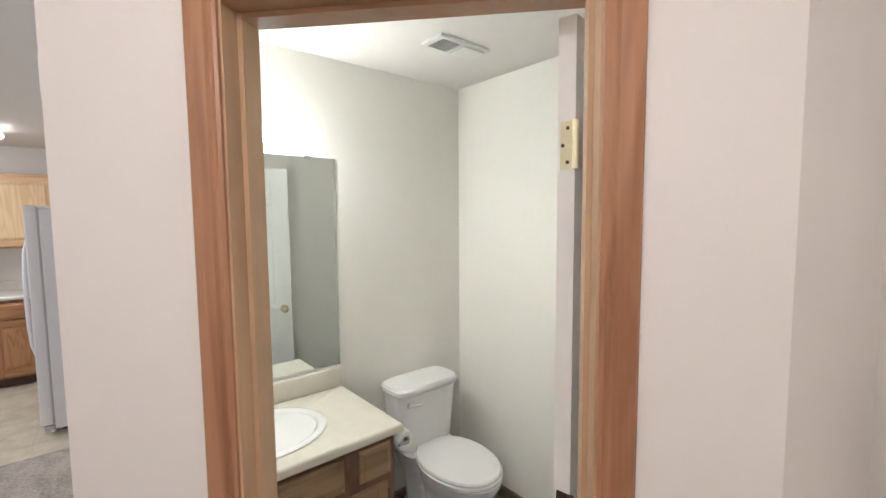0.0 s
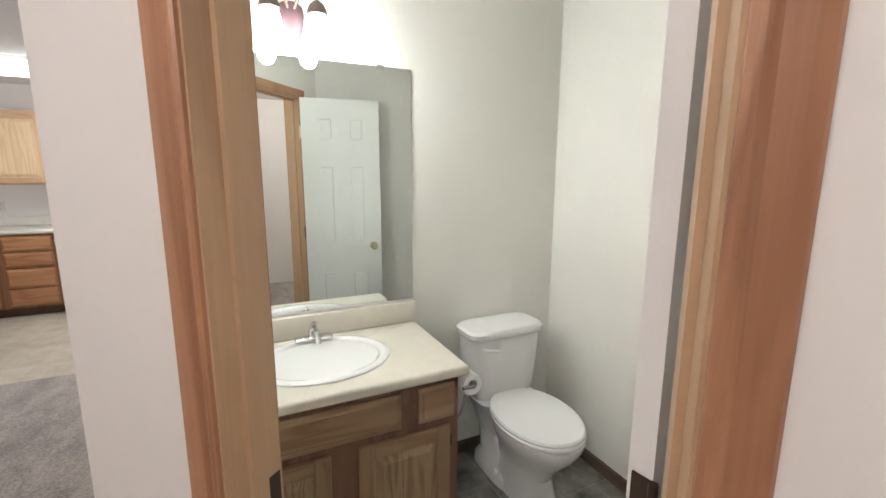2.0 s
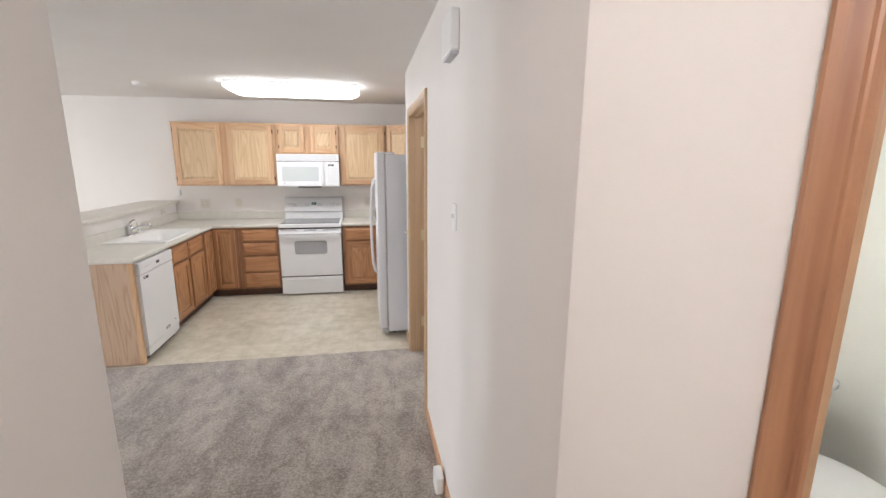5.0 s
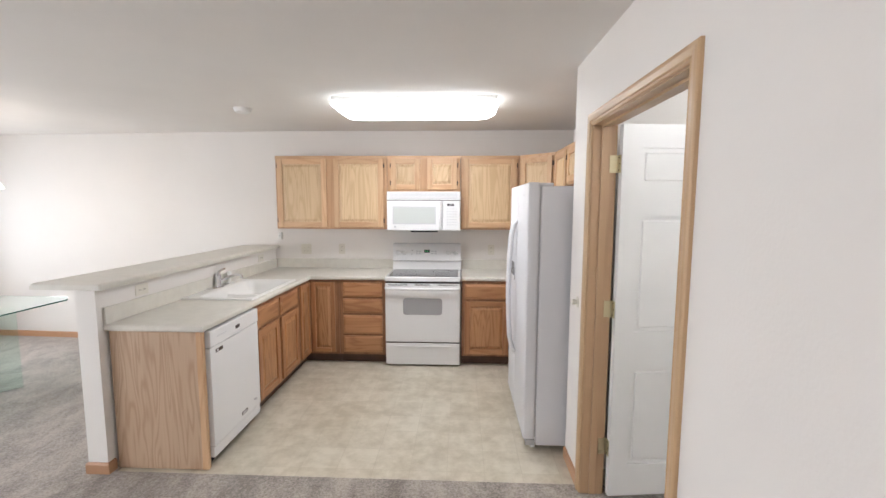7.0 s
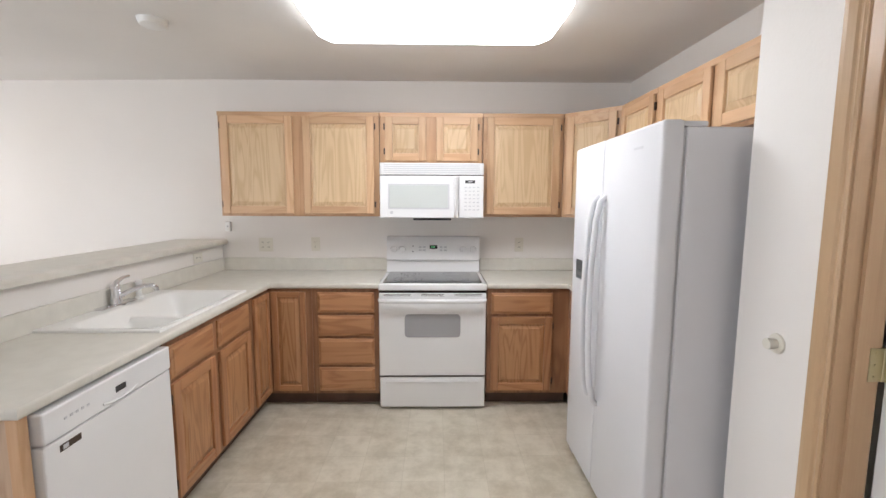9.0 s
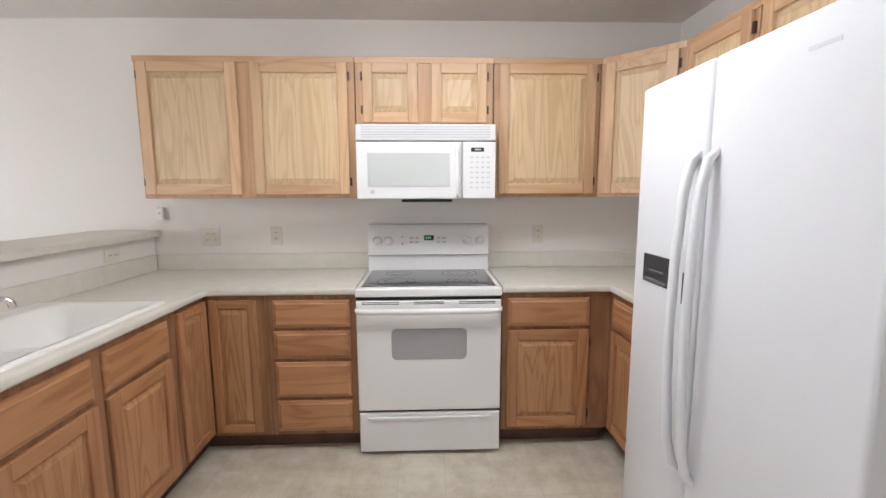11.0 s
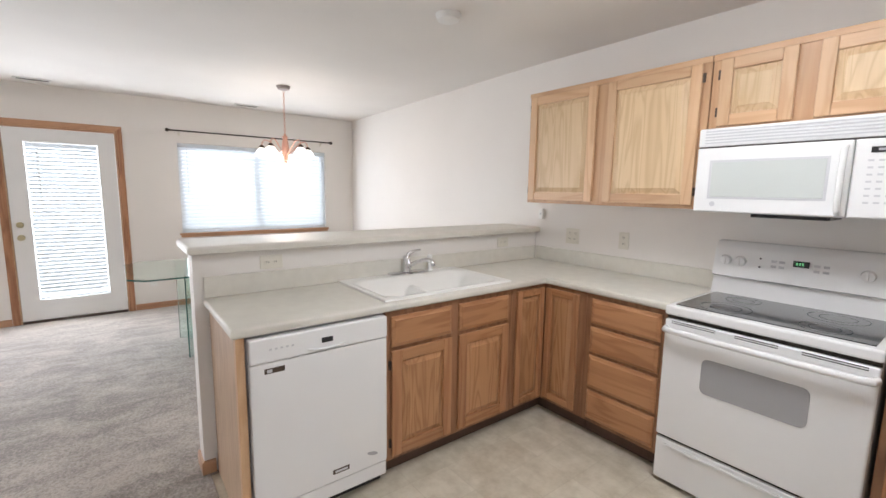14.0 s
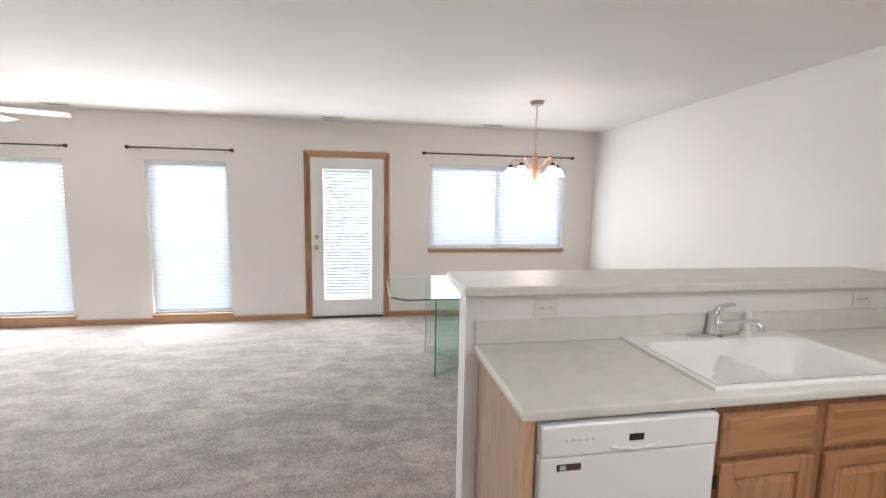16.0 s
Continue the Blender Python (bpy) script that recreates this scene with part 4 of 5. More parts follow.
bmesh.ops.bevel(bm, geom=ed, offset=0.012, segments=4, affect="EDGES", profile=0.5)
part("slab", bm, M_COUNTER, e, smooth=True)
bm = bmesh.new()
box(bm, HW + 0.001, HW + 0.019, 4.04, NORTH - 0.020, 0.9145, 1.018, bevel=0.004)
box(bm, HW + 0.019, -1.368, NORTH - 0.019, NORTH - 0.001, 0.9145, 1.018, bevel=0.004)
part("backsplash", bm, M_COUNTER, e)
e = thing("worktop", "mottled grey laminate corner worktop beside the refrigerator", "kitchen worktop", Matrix())
bm = bmesh.new()
X1 = 0.018
sheet(bm, [-0.600, -X1 - 0.014, EAST - 0.001], [5.365, CY, NORTH - 0.001], lambda u, v: v > CY or u > -X1 - 0.014, 0.876, 0.914, lambda u, v, d: (u, v, d))
ed = [x for x in bm.edges if len(x.link_faces) == 2 and x.calc_face_angle(0) > 1.2 and abs(x.verts[0].co.z - x.verts[1].co.z) < 0.01 and
      (all(abs(v.co.y - CY) < 0.002 for v in x.verts) and x.verts[0].co.x < 0 or all(abs(v.co.x + X1 + 0.014) < 0.002 for v in x.verts))]
bmesh.ops.bevel(bm, geom=ed, offset=0.012, segments=4, affect="EDGES", profile=0.5)
part("slab", bm, M_COUNTER, e, smooth=True)
bm = bmesh.new()
box(bm, -0.600, EAST - 0.02, NORTH - 0.019, NORTH - 0.001, 0.9145, 1.018, bevel=0.004)
box(bm, EAST - 0.019, EAST - 0.001, 5.365, NORTH - 0.020, 0.9145, 1.018, bevel=0.004)
part("backsplash", bm, M_COUNTER, e)

# ---- sink and tap ----
e = thing("kitchen_sink", "white drop-in double kitchen sink in the grey worktop", "kitchen sink", pose(-2.438, 5.15, 0.9145))
basin_hole = (-0.175, 0.250, -0.400, 0.400)
bm = bmesh.new()
sheet(bm, [-0.285, 0.275, *basin_hole[:2]], [-0.43, 0.43, *basin_hole[2:]],
      openings([basin_hole]), 0.0, 0.012, lambda u, v, d: (u, v, d))
ed = [x for x in bm.edges if len(x.link_faces) == 2 and x.calc_face_angle(0) > 1.2 and min(v.co.z for v in x.verts) > 0.01]
bmesh.ops.bevel(bm, geom=ed, offset=0.006, segments=3, affect="EDGES", profile=0.5)
part("rim", bm, M_SINK, e, smooth=True)
def ease(q):
    q = min(max(q, 0.0), 1.0)
    return q * q * (3 - 2 * q)


# one soft basin with a low rounded divider
bx0, bx1, by0, by1 = basin_hole
nu, nv = 30, 52
bm = bmesh.new()
grid = []
for a in range(nu + 1):
    row = []
    for b_ in range(nv + 1):
        u, v = bx0 + (bx1 - bx0) * a / nu, by0 + (by1 - by0) * b_ / nv
        side = min(u - bx0, bx1 - u, v - by0, by1 - v)
        corner = math.hypot(max(0, 0.09 - min(u - bx0, bx1 - u)), max(0, 0.09 - min(v - by0, by1 - v)))
        deep = 0.150 * ease(min(side, 0.09 - corner if corner > 0 else side) / 0.085)
        deep = min(deep, 0.055 + 0.100 * ease((abs(v + 0.015) - 0.012) / 0.075))
        row.append(bm.verts.new((u, v, 0.0118 - deep)))
    grid.append(row)
for a in range(nu):
    for b_ in range(nv):
        bm.faces.new((grid[a][b_], grid[a + 1][b_], grid[a + 1][b_ + 1], grid[a][b_ + 1]))
part("bowl", bm, M_SINK, e, smooth=True)
for yc in (-0.205, 0.190):
    bm = bmesh.new()
    rod(bm, ((bx0 + bx1) / 2, yc, -0.1395), ((bx0 + bx1) / 2, yc, -0.1355), 0.04, seg=20)
    part("drain", bm, M_CHROME, e, smooth=True)
bm = bmesh.new()
rod(bm, (-0.215, 0.035, 0.0115), (-0.215, 0.035, 0.0145), 0.014, seg=16)
part("hole_cap", bm, M_BRONZE, e)
e = thing("kitchen_tap", "chrome single-lever kitchen tap with side spray on the sink", "tap", pose(-2.675, 5.17, 0.927))
bm = bmesh.new()
box(bm, -0.028, 0.028, -0.125, 0.125, 0, 0.012, bevel=0.008, seg=3)
part("deck_plate", bm, M_CHROME, e, smooth=True)
bm = bmesh.new()
lathe(bm, [(0.030, 0.010), (0.027, 0.03), (0.024, 0.085), (0.026, 0.10), (0.020, 0.112)])
part("body", bm, M_CHROME, e, smooth=True)
bm = bmesh.new()
tube(bm, [(0, 0, 0.10), (-0.004, 0.02, 0.125), (0.002, 0.06, 0.140), (0.008, 0.095, 0.143)], [0.014, 0.012, 0.009, 0.008])
part("lever", bm, M_CHROME, e, smooth=True)
bm = bmesh.new()
tube(bm, [(0.010, 0, 0.045), (0.06, 0.03, 0.075), (0.11, 0.062, 0.095), (0.145, 0.082, 0.094), (0.158, 0.090, 0.078), (0.160, 0.091, 0.062)], [0.014, 0.013, 0.012, 0.012, 0.013, 0.013])
part("spout", bm, M_CHROME, e, smooth=True)
e = thing("side_spray", "pale plastic side spray standing on the sink rim", "sink spray", pose(-2.672, 5.345, 0.927))
bm = bmesh.new()
lathe(bm, [(0.022, 0), (0.022, 0.008), (0.014, 0.014), (0.012, 0.05), (0.017, 0.085), (0.018, 0.10), (0.010, 0.108)], seg=16)
part("spray_head", bm, M_WPLATE, e, smooth=True)

# ---- dishwasher ----
e = thing("dishwasher", "white built-in dishwasher under the peninsula worktop", "dishwasher", pose(XP, 4.088, 0, 0, 0, 90))
part("body", bx(0.004, 0.616, 0.010, 0.56, 0.06, 0.868), M_GREYP, e)
d = part("door", bx(0.006, 0.614, -0.032, 0.009, 0.135, 0.760, bevel=0.006), M_WHITE, e)
part("lower_panel", bx(0.008, 0.612, -0.026, 0.009, 0.062, 0.131, bevel=0.004), M_WHITE, e)
part("kick_plate", bx(0.01, 0.61, 0.03, 0.05, 0.003, 0.06), M_BLACK, e)
c = part("control_panel", bx(0.006, 0.614, -0.036, 0.009, 0.763, 0.864, bevel=0.007, seg=3), M_WHITE, e)
part("latch", bx(0.295, 0.345, -0.0385, -0.0355, 0.800, 0.822, bevel=0.001), M_BLACK, c)
bm = bmesh.new()
tube(bm, [(0.235, -0.034, 0.784), (0.27, -0.037, 0.776), (0.32, -0.038, 0.773), (0.37, -0.037, 0.776), (0.405, -0.034, 0.784)], 0.005)
part("handle", bm, M_WHITE, c, smooth=True)
for i in range(5):
    part("button", bx(0.18 + i * 0.0 + 0.022 * i - 0.1, 0.19 + 0.022 * i - 0.1, -0.0372, -0.0355, 0.812, 0.820), M_LGREY, c)
part("badge", bx(0.060, 0.140, -0.0335, -0.0315, 0.716, 0.738, bevel=0.0008), M_BRONZE, d)
part("badge", bx(0.070, 0.090, -0.0345, -0.0333, 0.720, 0.734), M_LGREY, d)
part("badge", bx(0.335, 0.415, -0.0335, -0.0315, 0.170, 0.192, bevel=0.0008), M_BRONZE, d)
part("badge", bx(0.345, 0.405, -0.0345, -0.0333, 0.176, 0.186), M_LGREY, d)
bm = bmesh.new()
b = bmesh.new()
bmesh.ops.create_uvsphere(b, u_segments=16, v_segments=6, radius=0.03)
join(bm, b, Matrix.Translation((0.535, -0.032, 0.20)) @ pose(0, 0, 0, 0, 18, 0) @ Matrix.Diagonal((1, 0.06, 0.3, 1)))
part("emblem", bm, M_GREYP, d, smooth=True)

# ---- stove ----
e = thing("stove", "white electric stove with a black glass cooktop", "stove", pose(-1.364, 5.822, 0))
W = 0.756
part("body", bx(0.004, W - 0.004, 0.030, 0.615, 0.026, 0.895), M_WHITE, e)
for xx in (0.04, W - 0.04):
    for yy in (0.08, 0.56):
        bm = bmesh.new()
        rod(bm, (xx, yy, 0.003), (xx, yy, 0.030), 0.016)
        part("foot", bm, M_BLACK, e)
dr = part("storage_drawer", bx(0.006, W - 0.006, -0.002, 0.029, 0.024, 0.243, bevel=0.006, seg=3), M_WHITE, e)
part("drawer_lip", bx(0.05, W - 0.05, -0.010, -0.001, 0.206, 0.222, bevel=0.004), M_WHITE, dr)
part("drawer_shadow_gap", bx(0.006, W - 0.006, 0.012, 0.030, 0.244, 0.256), M_DARK, e)
d = part("oven_door", bx(0.004, W - 0.004, -0.006, 0.029, 0.257, 0.852, bevel=0.008, seg=3), M_WHITE, e)
bm = bmesh.new()
b = bmesh.new()
pts = []
rx, rz, rr = 0.195, 0.083, 0.028
for cx, cz, a0 in ((rx - rr, rz - rr, 0), (-rx + rr, rz - rr, 90), (-rx + rr, -rz + rr, 180), (rx - rr, -rz + rr, 270)):
    for k in range(5):
        a = radians(a0 + k * 22.5)
        pts.append((W / 2 + cx + rr * math.cos(a), 0.622 + cz + rr * math.sin(a)))
lo = [b.verts.new((x, -0.0085, z)) for x, z in pts]
hi = [b.verts.new((x, -0.005, z)) for x, z in pts]
b.faces.new(lo), b.faces.new(hi[::-1])
for k in range(len(pts)):
    b.faces.new((lo[k], hi[k], hi[(k + 1) % len(pts)], lo[(k + 1) % len(pts)]))
join(bm, b)
part("oven_window", bm, M_GREYW, d, "dark grey oven window")
bm = bmesh.new()
tube(bm, [(0.012, -0.004, 0.805), (0.020, -0.036, 0.806), (0.05, -0.046, 0.806), (W / 2, -0.050, 0.806), (W - 0.05, -0.046, 0.806), (W - 0.020, -0.036, 0.806), (W - 0.012, -0.004, 0.805)], 0.015, seg=12)
part("handle", bm, M_WHITE, d, smooth=True)
for a, b_ in ((0.035, 0.225), (0.30, 0.455), (0.53, 0.72)):
    for z in (0.834, 0.843):
        part("vent_slot", bx(a, b_, -0.0066, -0.0055, z, z + 0.0035), M_DARK, d)
# dark strip painted in for the shade under the cooktop lip
part("cooktop_shadow_gap", bx(0.006, W - 0.006, 0.012, 0.030, 0.853, 0.872), M_DARK, e)
part("cooktop_frame", bx(0.0, W, -0.010, 0.560, 0.872, 0.918, bevel=0.010, seg=3), M_WHITE, e)
c = part("cooktop_glass", bx(0.030, W - 0.030, 0.035, 0.500, 0.9175, 0.9215, bevel=0.001), M_COOKTOP, e, "glossy black glass cooktop")
for x, y, r in ((0.20, 0.16, 0.105), (0.56, 0.15, 0.085), (0.20, 0.385, 0.075), (0.56, 0.38, 0.105)):
    bm = bmesh.new()
    n = 40
    for r0 in (r, r * 0.62):
        ri = [bm.verts.new((x + (r0 - 0.003) * math.cos(6.2832 * k / n), y + (r0 - 0.003) * math.sin(6.2832 * k / n), 0.9222)) for k in range(n)]
        ro = [bm.verts.new((x + r0 * math.cos(6.2832 * k / n), y + r0 * math.sin(6.2832 * k / n), 0.9222)) for k in range(n)]
        for k in range(n):
            bm.faces.new((ri[k], ro[k], ro[(k + 1) % n], ri[(k + 1) % n]))
    part("burner_ring", bm, M_BURNER, c)


def prism(profile, x0, x1):
    """A solid of a (y, z) outline between two x."""
    bm = bmesh.new()
    a = [bm.verts.new((x0, y, z)) for y, z in profile]
    b = [bm.verts.new((x1, y, z)) for y, z in profile]
    bm.faces.new(a[::-1]), bm.faces.new(b)
    for k in range(len(profile)):
        bm.faces.new((a[k], a[(k + 1) % len(profile)], b[(k + 1) % len(profile)], b[k]))
    return bm


part("backguard", prism([(0.500, 0.912), (0.520, 0.985), (0.522, 1.010), (0.500, 1.018), (0.520, 1.160), (0.536, 1.190), (0.560, 1.202), (0.615, 1.202), (0.615, 0.912)], 0.004, W - 0.004), M_WHITE, e, smooth=True)
YK = lambda z: 0.500 + (z - 1.018) * 0.141 - 0.001
for x in (0.062, 0.130, 0.618, 0.700):
    bm = bmesh.new()
    z = 1.105
    rod(bm, (x, YK(z), z), (x, YK(z) - 0.020, z - 0.003), 0.027, 0.023, 20)
    box(bm, x - 0.004, x + 0.004, YK(z) - 0.026, YK(z) - 0.018, z - 0.024, z + 0.020, bevel=0.002)
    part("control_knob", bm, M_WHITE, e, smooth=True)
part("clock_panel", bx(0.350, 0.412, YK(1.12) - 0.003, YK(1.12) + 0.004, 1.106, 1.136), M_BLACK, e)
for i, x in enumerate((0.362, 0.374, 0.385)):
    part("clock_digit", bx(x, x + 0.007, YK(1.12) - 0.004, YK(1.12) - 0.002, 1.115, 1.128), M_LED, e)
for x in (0.262, 0.295, 0.43, 0.465):
    for z in (1.095, 1.120):
        part("touch_pad", bx(x, x + 0.022, YK(z) - 0.0015, YK(z) + 0.003, z - 0.006, z + 0.006), M_LGREY, e)
for z in (1.085, 1.128):
    part("indicator_dot", bx(0.212, 0.219, YK(z) - 0.0025, YK(z) + 0.003, z - 0.004, z + 0.004), M_DARK, e)

# ---- microwave ----
e = thing("microwave", "white over-range microwave hung under the oak cabinet", "microwave", pose(-1.372, 6.035, 1.360))
W = 0.754
part("body", bx(0.002, W - 0.002, 0.022, 0.410, 0.004, 0.402), M_WHITE, e)
part("underside_vent", bx(0.24, 0.52, 0.03, 0.25, -0.012, 0.004, bevel=0.003), M_BLACK, e)
g = part("vent_grille", bx(0.0, W, 0.0, 0.021, 0.318, 0.404, bevel=0.006), M_WHITE, e)
for i in range(5):
    part("louvre", bx(0.03, W - 0.03, -0.004, 0.004, 0.332 + i * 0.0135, 0.3375 + i * 0.0135), M_LGREY, g)
# dark strip for the shaded gap between grille and door
part("grille_shadow_gap", bx(0.004, W - 0.004, 0.006, 0.022, 0.312, 0.3178), M_DARK, e)
d = part("door", bx(0.0, 0.570, -0.002, 0.021, 0.006, 0.3115, bevel=0.007, seg=3), M_WHITE, e)
part("window", bx(0.070, 0.495, -0.005, 0.0, 0.080, 0.242, bevel=0.002), M_MWGLASS, d, "pale grey-green screened window")
bm = bmesh.new()
sheet(bm, [0.060, 0.070, 0.495, 0.505], [0.070, 0.080, 0.242, 0.252], openings([(0.070, 0.495, 0.080, 0.242)]), -0.0042, -0.001, lambda u, v, d_: (u, d_, v))
part("window_border", bm, M_LGREY, d)
bm = bmesh.new()
tube(bm, [(0.546, -0.002, 0.288), (0.546, -0.020, 0.278), (0.546, -0.028, 0.21), (0.546, -0.029, 0.15), (0.546, -0.028, 0.09), (0.546, -0.020, 0.030), (0.546, -0.002, 0.020)], 0.011)
part("handle", bm, M_WHITE, d, smooth=True)
c = part("control_panel", bx(0.573, W, -0.002, 0.021, 0.006, 0.3115, bevel=0.006, seg=3), M_WHITE, e)
part("display", bx(0.620, 0.690, -0.0045, -0.001, 0.258, 0.280), M_BLACK, c)
part("display_digits", bx(0.640, 0.672, -0.0052, -0.0042, 0.265, 0.274), M_GREYP, c)
for i in range(7):
    for j in range(4):
        part("button_print", bx(0.615 + j * 0.030, 0.632 + j * 0.030, -0.0032, -0.0015, 0.225 - i * 0.027, 0.2325 - i * 0.027), M_LGREY, c)
bm = bmesh.new()
rod(bm, (0.085, -0.0035, 0.045), (0.085, -0.0015, 0.045), 0.012, seg=18)
part("badge", bm, M_LGREY, d)

# ---- refrigerator ----
e = thing("refrigerator", "tall white side-by-side refrigerator with an ice dispenser", "refrigerator", pose(-0.190, 5.285, 0, 0, 0, -90))
W = 0.915
part("body", bx(0.004, W - 0.004, 0.085, 0.770, 0.035, 1.748, bevel=0.006), M_FRIDGE, e)
bm = bmesh.new()
for x in (0.08, W - 0.08):
    for y in (0.14, 0.70):
        rod(bm, (x, y, 0.003), (x, y, 0.04), 0.02)
part("foot", bm, M_BLACK, e)
part("base_grille", bx(0.02, W - 0.02, 0.055, 0.084, 0.012, 0.085, bevel=0.003), M_WHITE, e)
doors = []
for nm, x0, x1 in (("freezer_door", 0.0, 0.392), ("fridge_door", 0.398, W)):
    bm = bmesh.new()
    prof = [(0.0, 0.078), (0.0, 0.010), (0.004, 0.003)]
    box(bm, x0, x1, 0.0, 0.076, 0.075, 1.772, bevel=0.013, seg=4)
    doors.append(part(nm, bm, M_FRIDGE, e, smooth=True))
part("gasket", bx(0.01, W - 0.01, 0.0765, 0.0845, 0.09, 1.745), M_GREYP, e)
for dd, x, s in ((doors[0], 0.357, -1), (doors[1], 0.436, 1)):
    bm = bmesh.new()
    tube(bm, [(x, 0.004, 1.515), (x, -0.022, 1.49), (x, -0.040, 1.40), (x, -0.052, 1.20), (x, -0.056, 1.0), (x, -0.052, 0.80), (x, -0.040, 0.62), (x, -0.022, 0.54), (x, 0.004, 0.52)], [0.013, 0.015, 0.015, 0.014, 0.014, 0.014, 0.015, 0.015, 0.013])
    part("handle", bm, M_HANDLE, dd, smooth=True)
p = part("ice_dispenser", bx(0.075, 0.285, -0.004, 0.004, 1.078, 1.180, bevel=0.003), M_BLACK, doors[0], "black ice and water dispenser")
part("dispenser_lever", bx(0.125, 0.215, -0.010, -0.003, 1.120, 1.130, bevel=0.003), M_BURNER, doors[0])
part("dispenser_cradle", bx(0.10, 0.23, -0.006, -0.003, 1.084, 1.096, bevel=0.001), M_BURNER, doors[0])
# no real badge: black strip added for the dispenser glimpsed past the handle
part("badge", bx(0.318, 0.326, -0.002, 0.001, 1.050, 1.150), M_BLACK, doors[0])
part("name_badge", bx(0.70, 0.775, -0.0012, 0.001, 1.690, 1.699), M_LGREY, doors[1])
part("hinge_cover", bx(W - 0.09, W - 0.01, 0.03, 0.16, 1.749, 1.768, bevel=0.004), M_FRIDGE, e)
part("bottom_hinge", bx(W - 0.06, W - 0.004, 0.020, 0.08, 0.035, 0.072, bevel=0.003), M_GREYP, e)
part("bottom_hinge", bx(0.004, 0.06, 0.020, 0.08, 0.035, 0.072, bevel=0.003), M_GREYP, e)


# ---- outlets, switches, small wall things ----
def plate(name, label, m, w=0.072, h=0.115, gangs=1, kind="outlet", mat=None, group=""):
    e = thing(name, label, "wall outlet" if kind == "outlet" else "light switch", m, group)
    mat = mat or M_PLATE
    p = part("cover_plate", bx(-w / 2, w / 2, -0.006, 0.0, -h / 2, h / 2, bevel=0.003), mat, e)
    for g in range(gangs):
        gx = (g - (gangs - 1) / 2) * 0.046
        if kind == "outlet":
            for s in (-0.02, 0.02):
                q = (gx, s) if h > w or gangs > 1 else (s, 0)
                r = part("socket", bx(q[0] - 0.014, q[0] + 0.014, -0.008, -0.0055, q[1] - 0.012, q[1] + 0.012, bevel=0.002), mat, p)
                for sx in (-0.005, 0.005):
                    part("slot", bx(q[0] + sx - 0.0012, q[0] + sx + 0.0012, -0.0086, -0.0078, q[1] - 0.004, q[1] + 0.005), M_DARK, p)
        else:
            part("toggle", bx(gx - 0.005, gx + 0.005, -0.017, -0.0055, -0.004, 0.014, bevel=0.002), mat, p)
    return e


plate("wall_outlet", "ivory double outlet plate above the worktop backsplash", pose(-2.37, NORTH, 1.125), 0.115, 0.115, 2)
plate("wall_outlet", "ivory outlet plate above the worktop backsplash", pose(-1.96, NORTH, 1.13))
plate("wall_outlet", "ivory outlet plate on the wall beside the stove", pose(-0.27, NORTH, 1.13))
plate("wall_outlet", "ivory outlet plate lying sideways on the half wall", pose(HW, 4.36, 1.065, 0, 0, 90), 0.115, 0.072)
plate("wall_outlet", "ivory outlet plate on the half wall near the corner", pose(HW, 6.07, 1.065, 0, 0, 90), 0.115, 0.072)
plate("wall_outlet", "small white outlet plate low on the window wall", pose(WEST, 2.55, 0.33, 0, 0, 90), mat=M_WPLATE)
plate("wall_outlet", "small white outlet plate low by the patio door", pose(WEST, 4.05, 0.33, 0, 0, 90), mat=M_WPLATE)
plate("light_switch", "white light switch on the hall wall", pose(HALL_E, 2.10, 1.462, 0, 0, -90), kind="switch", mat=M_WPLATE)
e = thing("plug_in_light", "small white plug-in night light at the counter wall", "night light", pose(-2.665, NORTH, 1.275))
part("case", bx(-0.022, 0.022, -0.028, -0.001, -0.04, 0.04, bevel=0.008, seg=3), M_WPLATE, e)
part("lens", bx(-0.006, 0.006, -0.030, -0.027, -0.004, 0.008), M_GREYP, e)
e = thing("plug_in_freshener", "white plug-in air freshener low on the hall wall", "air freshener", pose(HALL_E - 0.013, 2.27, 0.05, 0, 0, -90))
part("case", bx(-0.05, 0.05, -0.045, -0.001, -0.04, 0.065, bevel=0.012, seg=3), M_WPLATE, e)
e = thing("door_chime", "white door chime box high on the hall wall", "door chime", pose(HALL_E, 2.15, 2.18, 0, 0, -90))
part("cover", bx(-0.10, 0.10, -0.036, -0.001, -0.075, 0.075, bevel=0.006), M_WPLATE, e)
part("base_plate", bx(-0.085, 0.085, -0.032, -0.001, -0.085, -0.075), M_LGREY, e)
e = thing("door_stop", "white round door bumper on the kitchen wall end", "door stop", pose(HALL_E, 4.135, 1.065, 0, 0, -90))
bm = bmesh.new()
rod(bm, (0, -0.001, 0), (0, -0.006, 0), 0.032, 0.030, 20)
rod(bm, (0, -0.004, 0), (0, -0.034, 0), 0.014, 0.017, 16)
part("bumper", bm, M_PLATE, e, smooth=True)
e = thing("smoke_detector", "round white smoke detector on the ceiling", "smoke detector", pose(-2.47, 5.31, CEIL))
bm = bmesh.new()
lathe(bm, [(0.045, -0.040), (0.062, -0.032), (0.070, -0.012), (0.074, -0.001)], seg=28)
part("housing", bm, M_WPLATE, e, smooth=True)


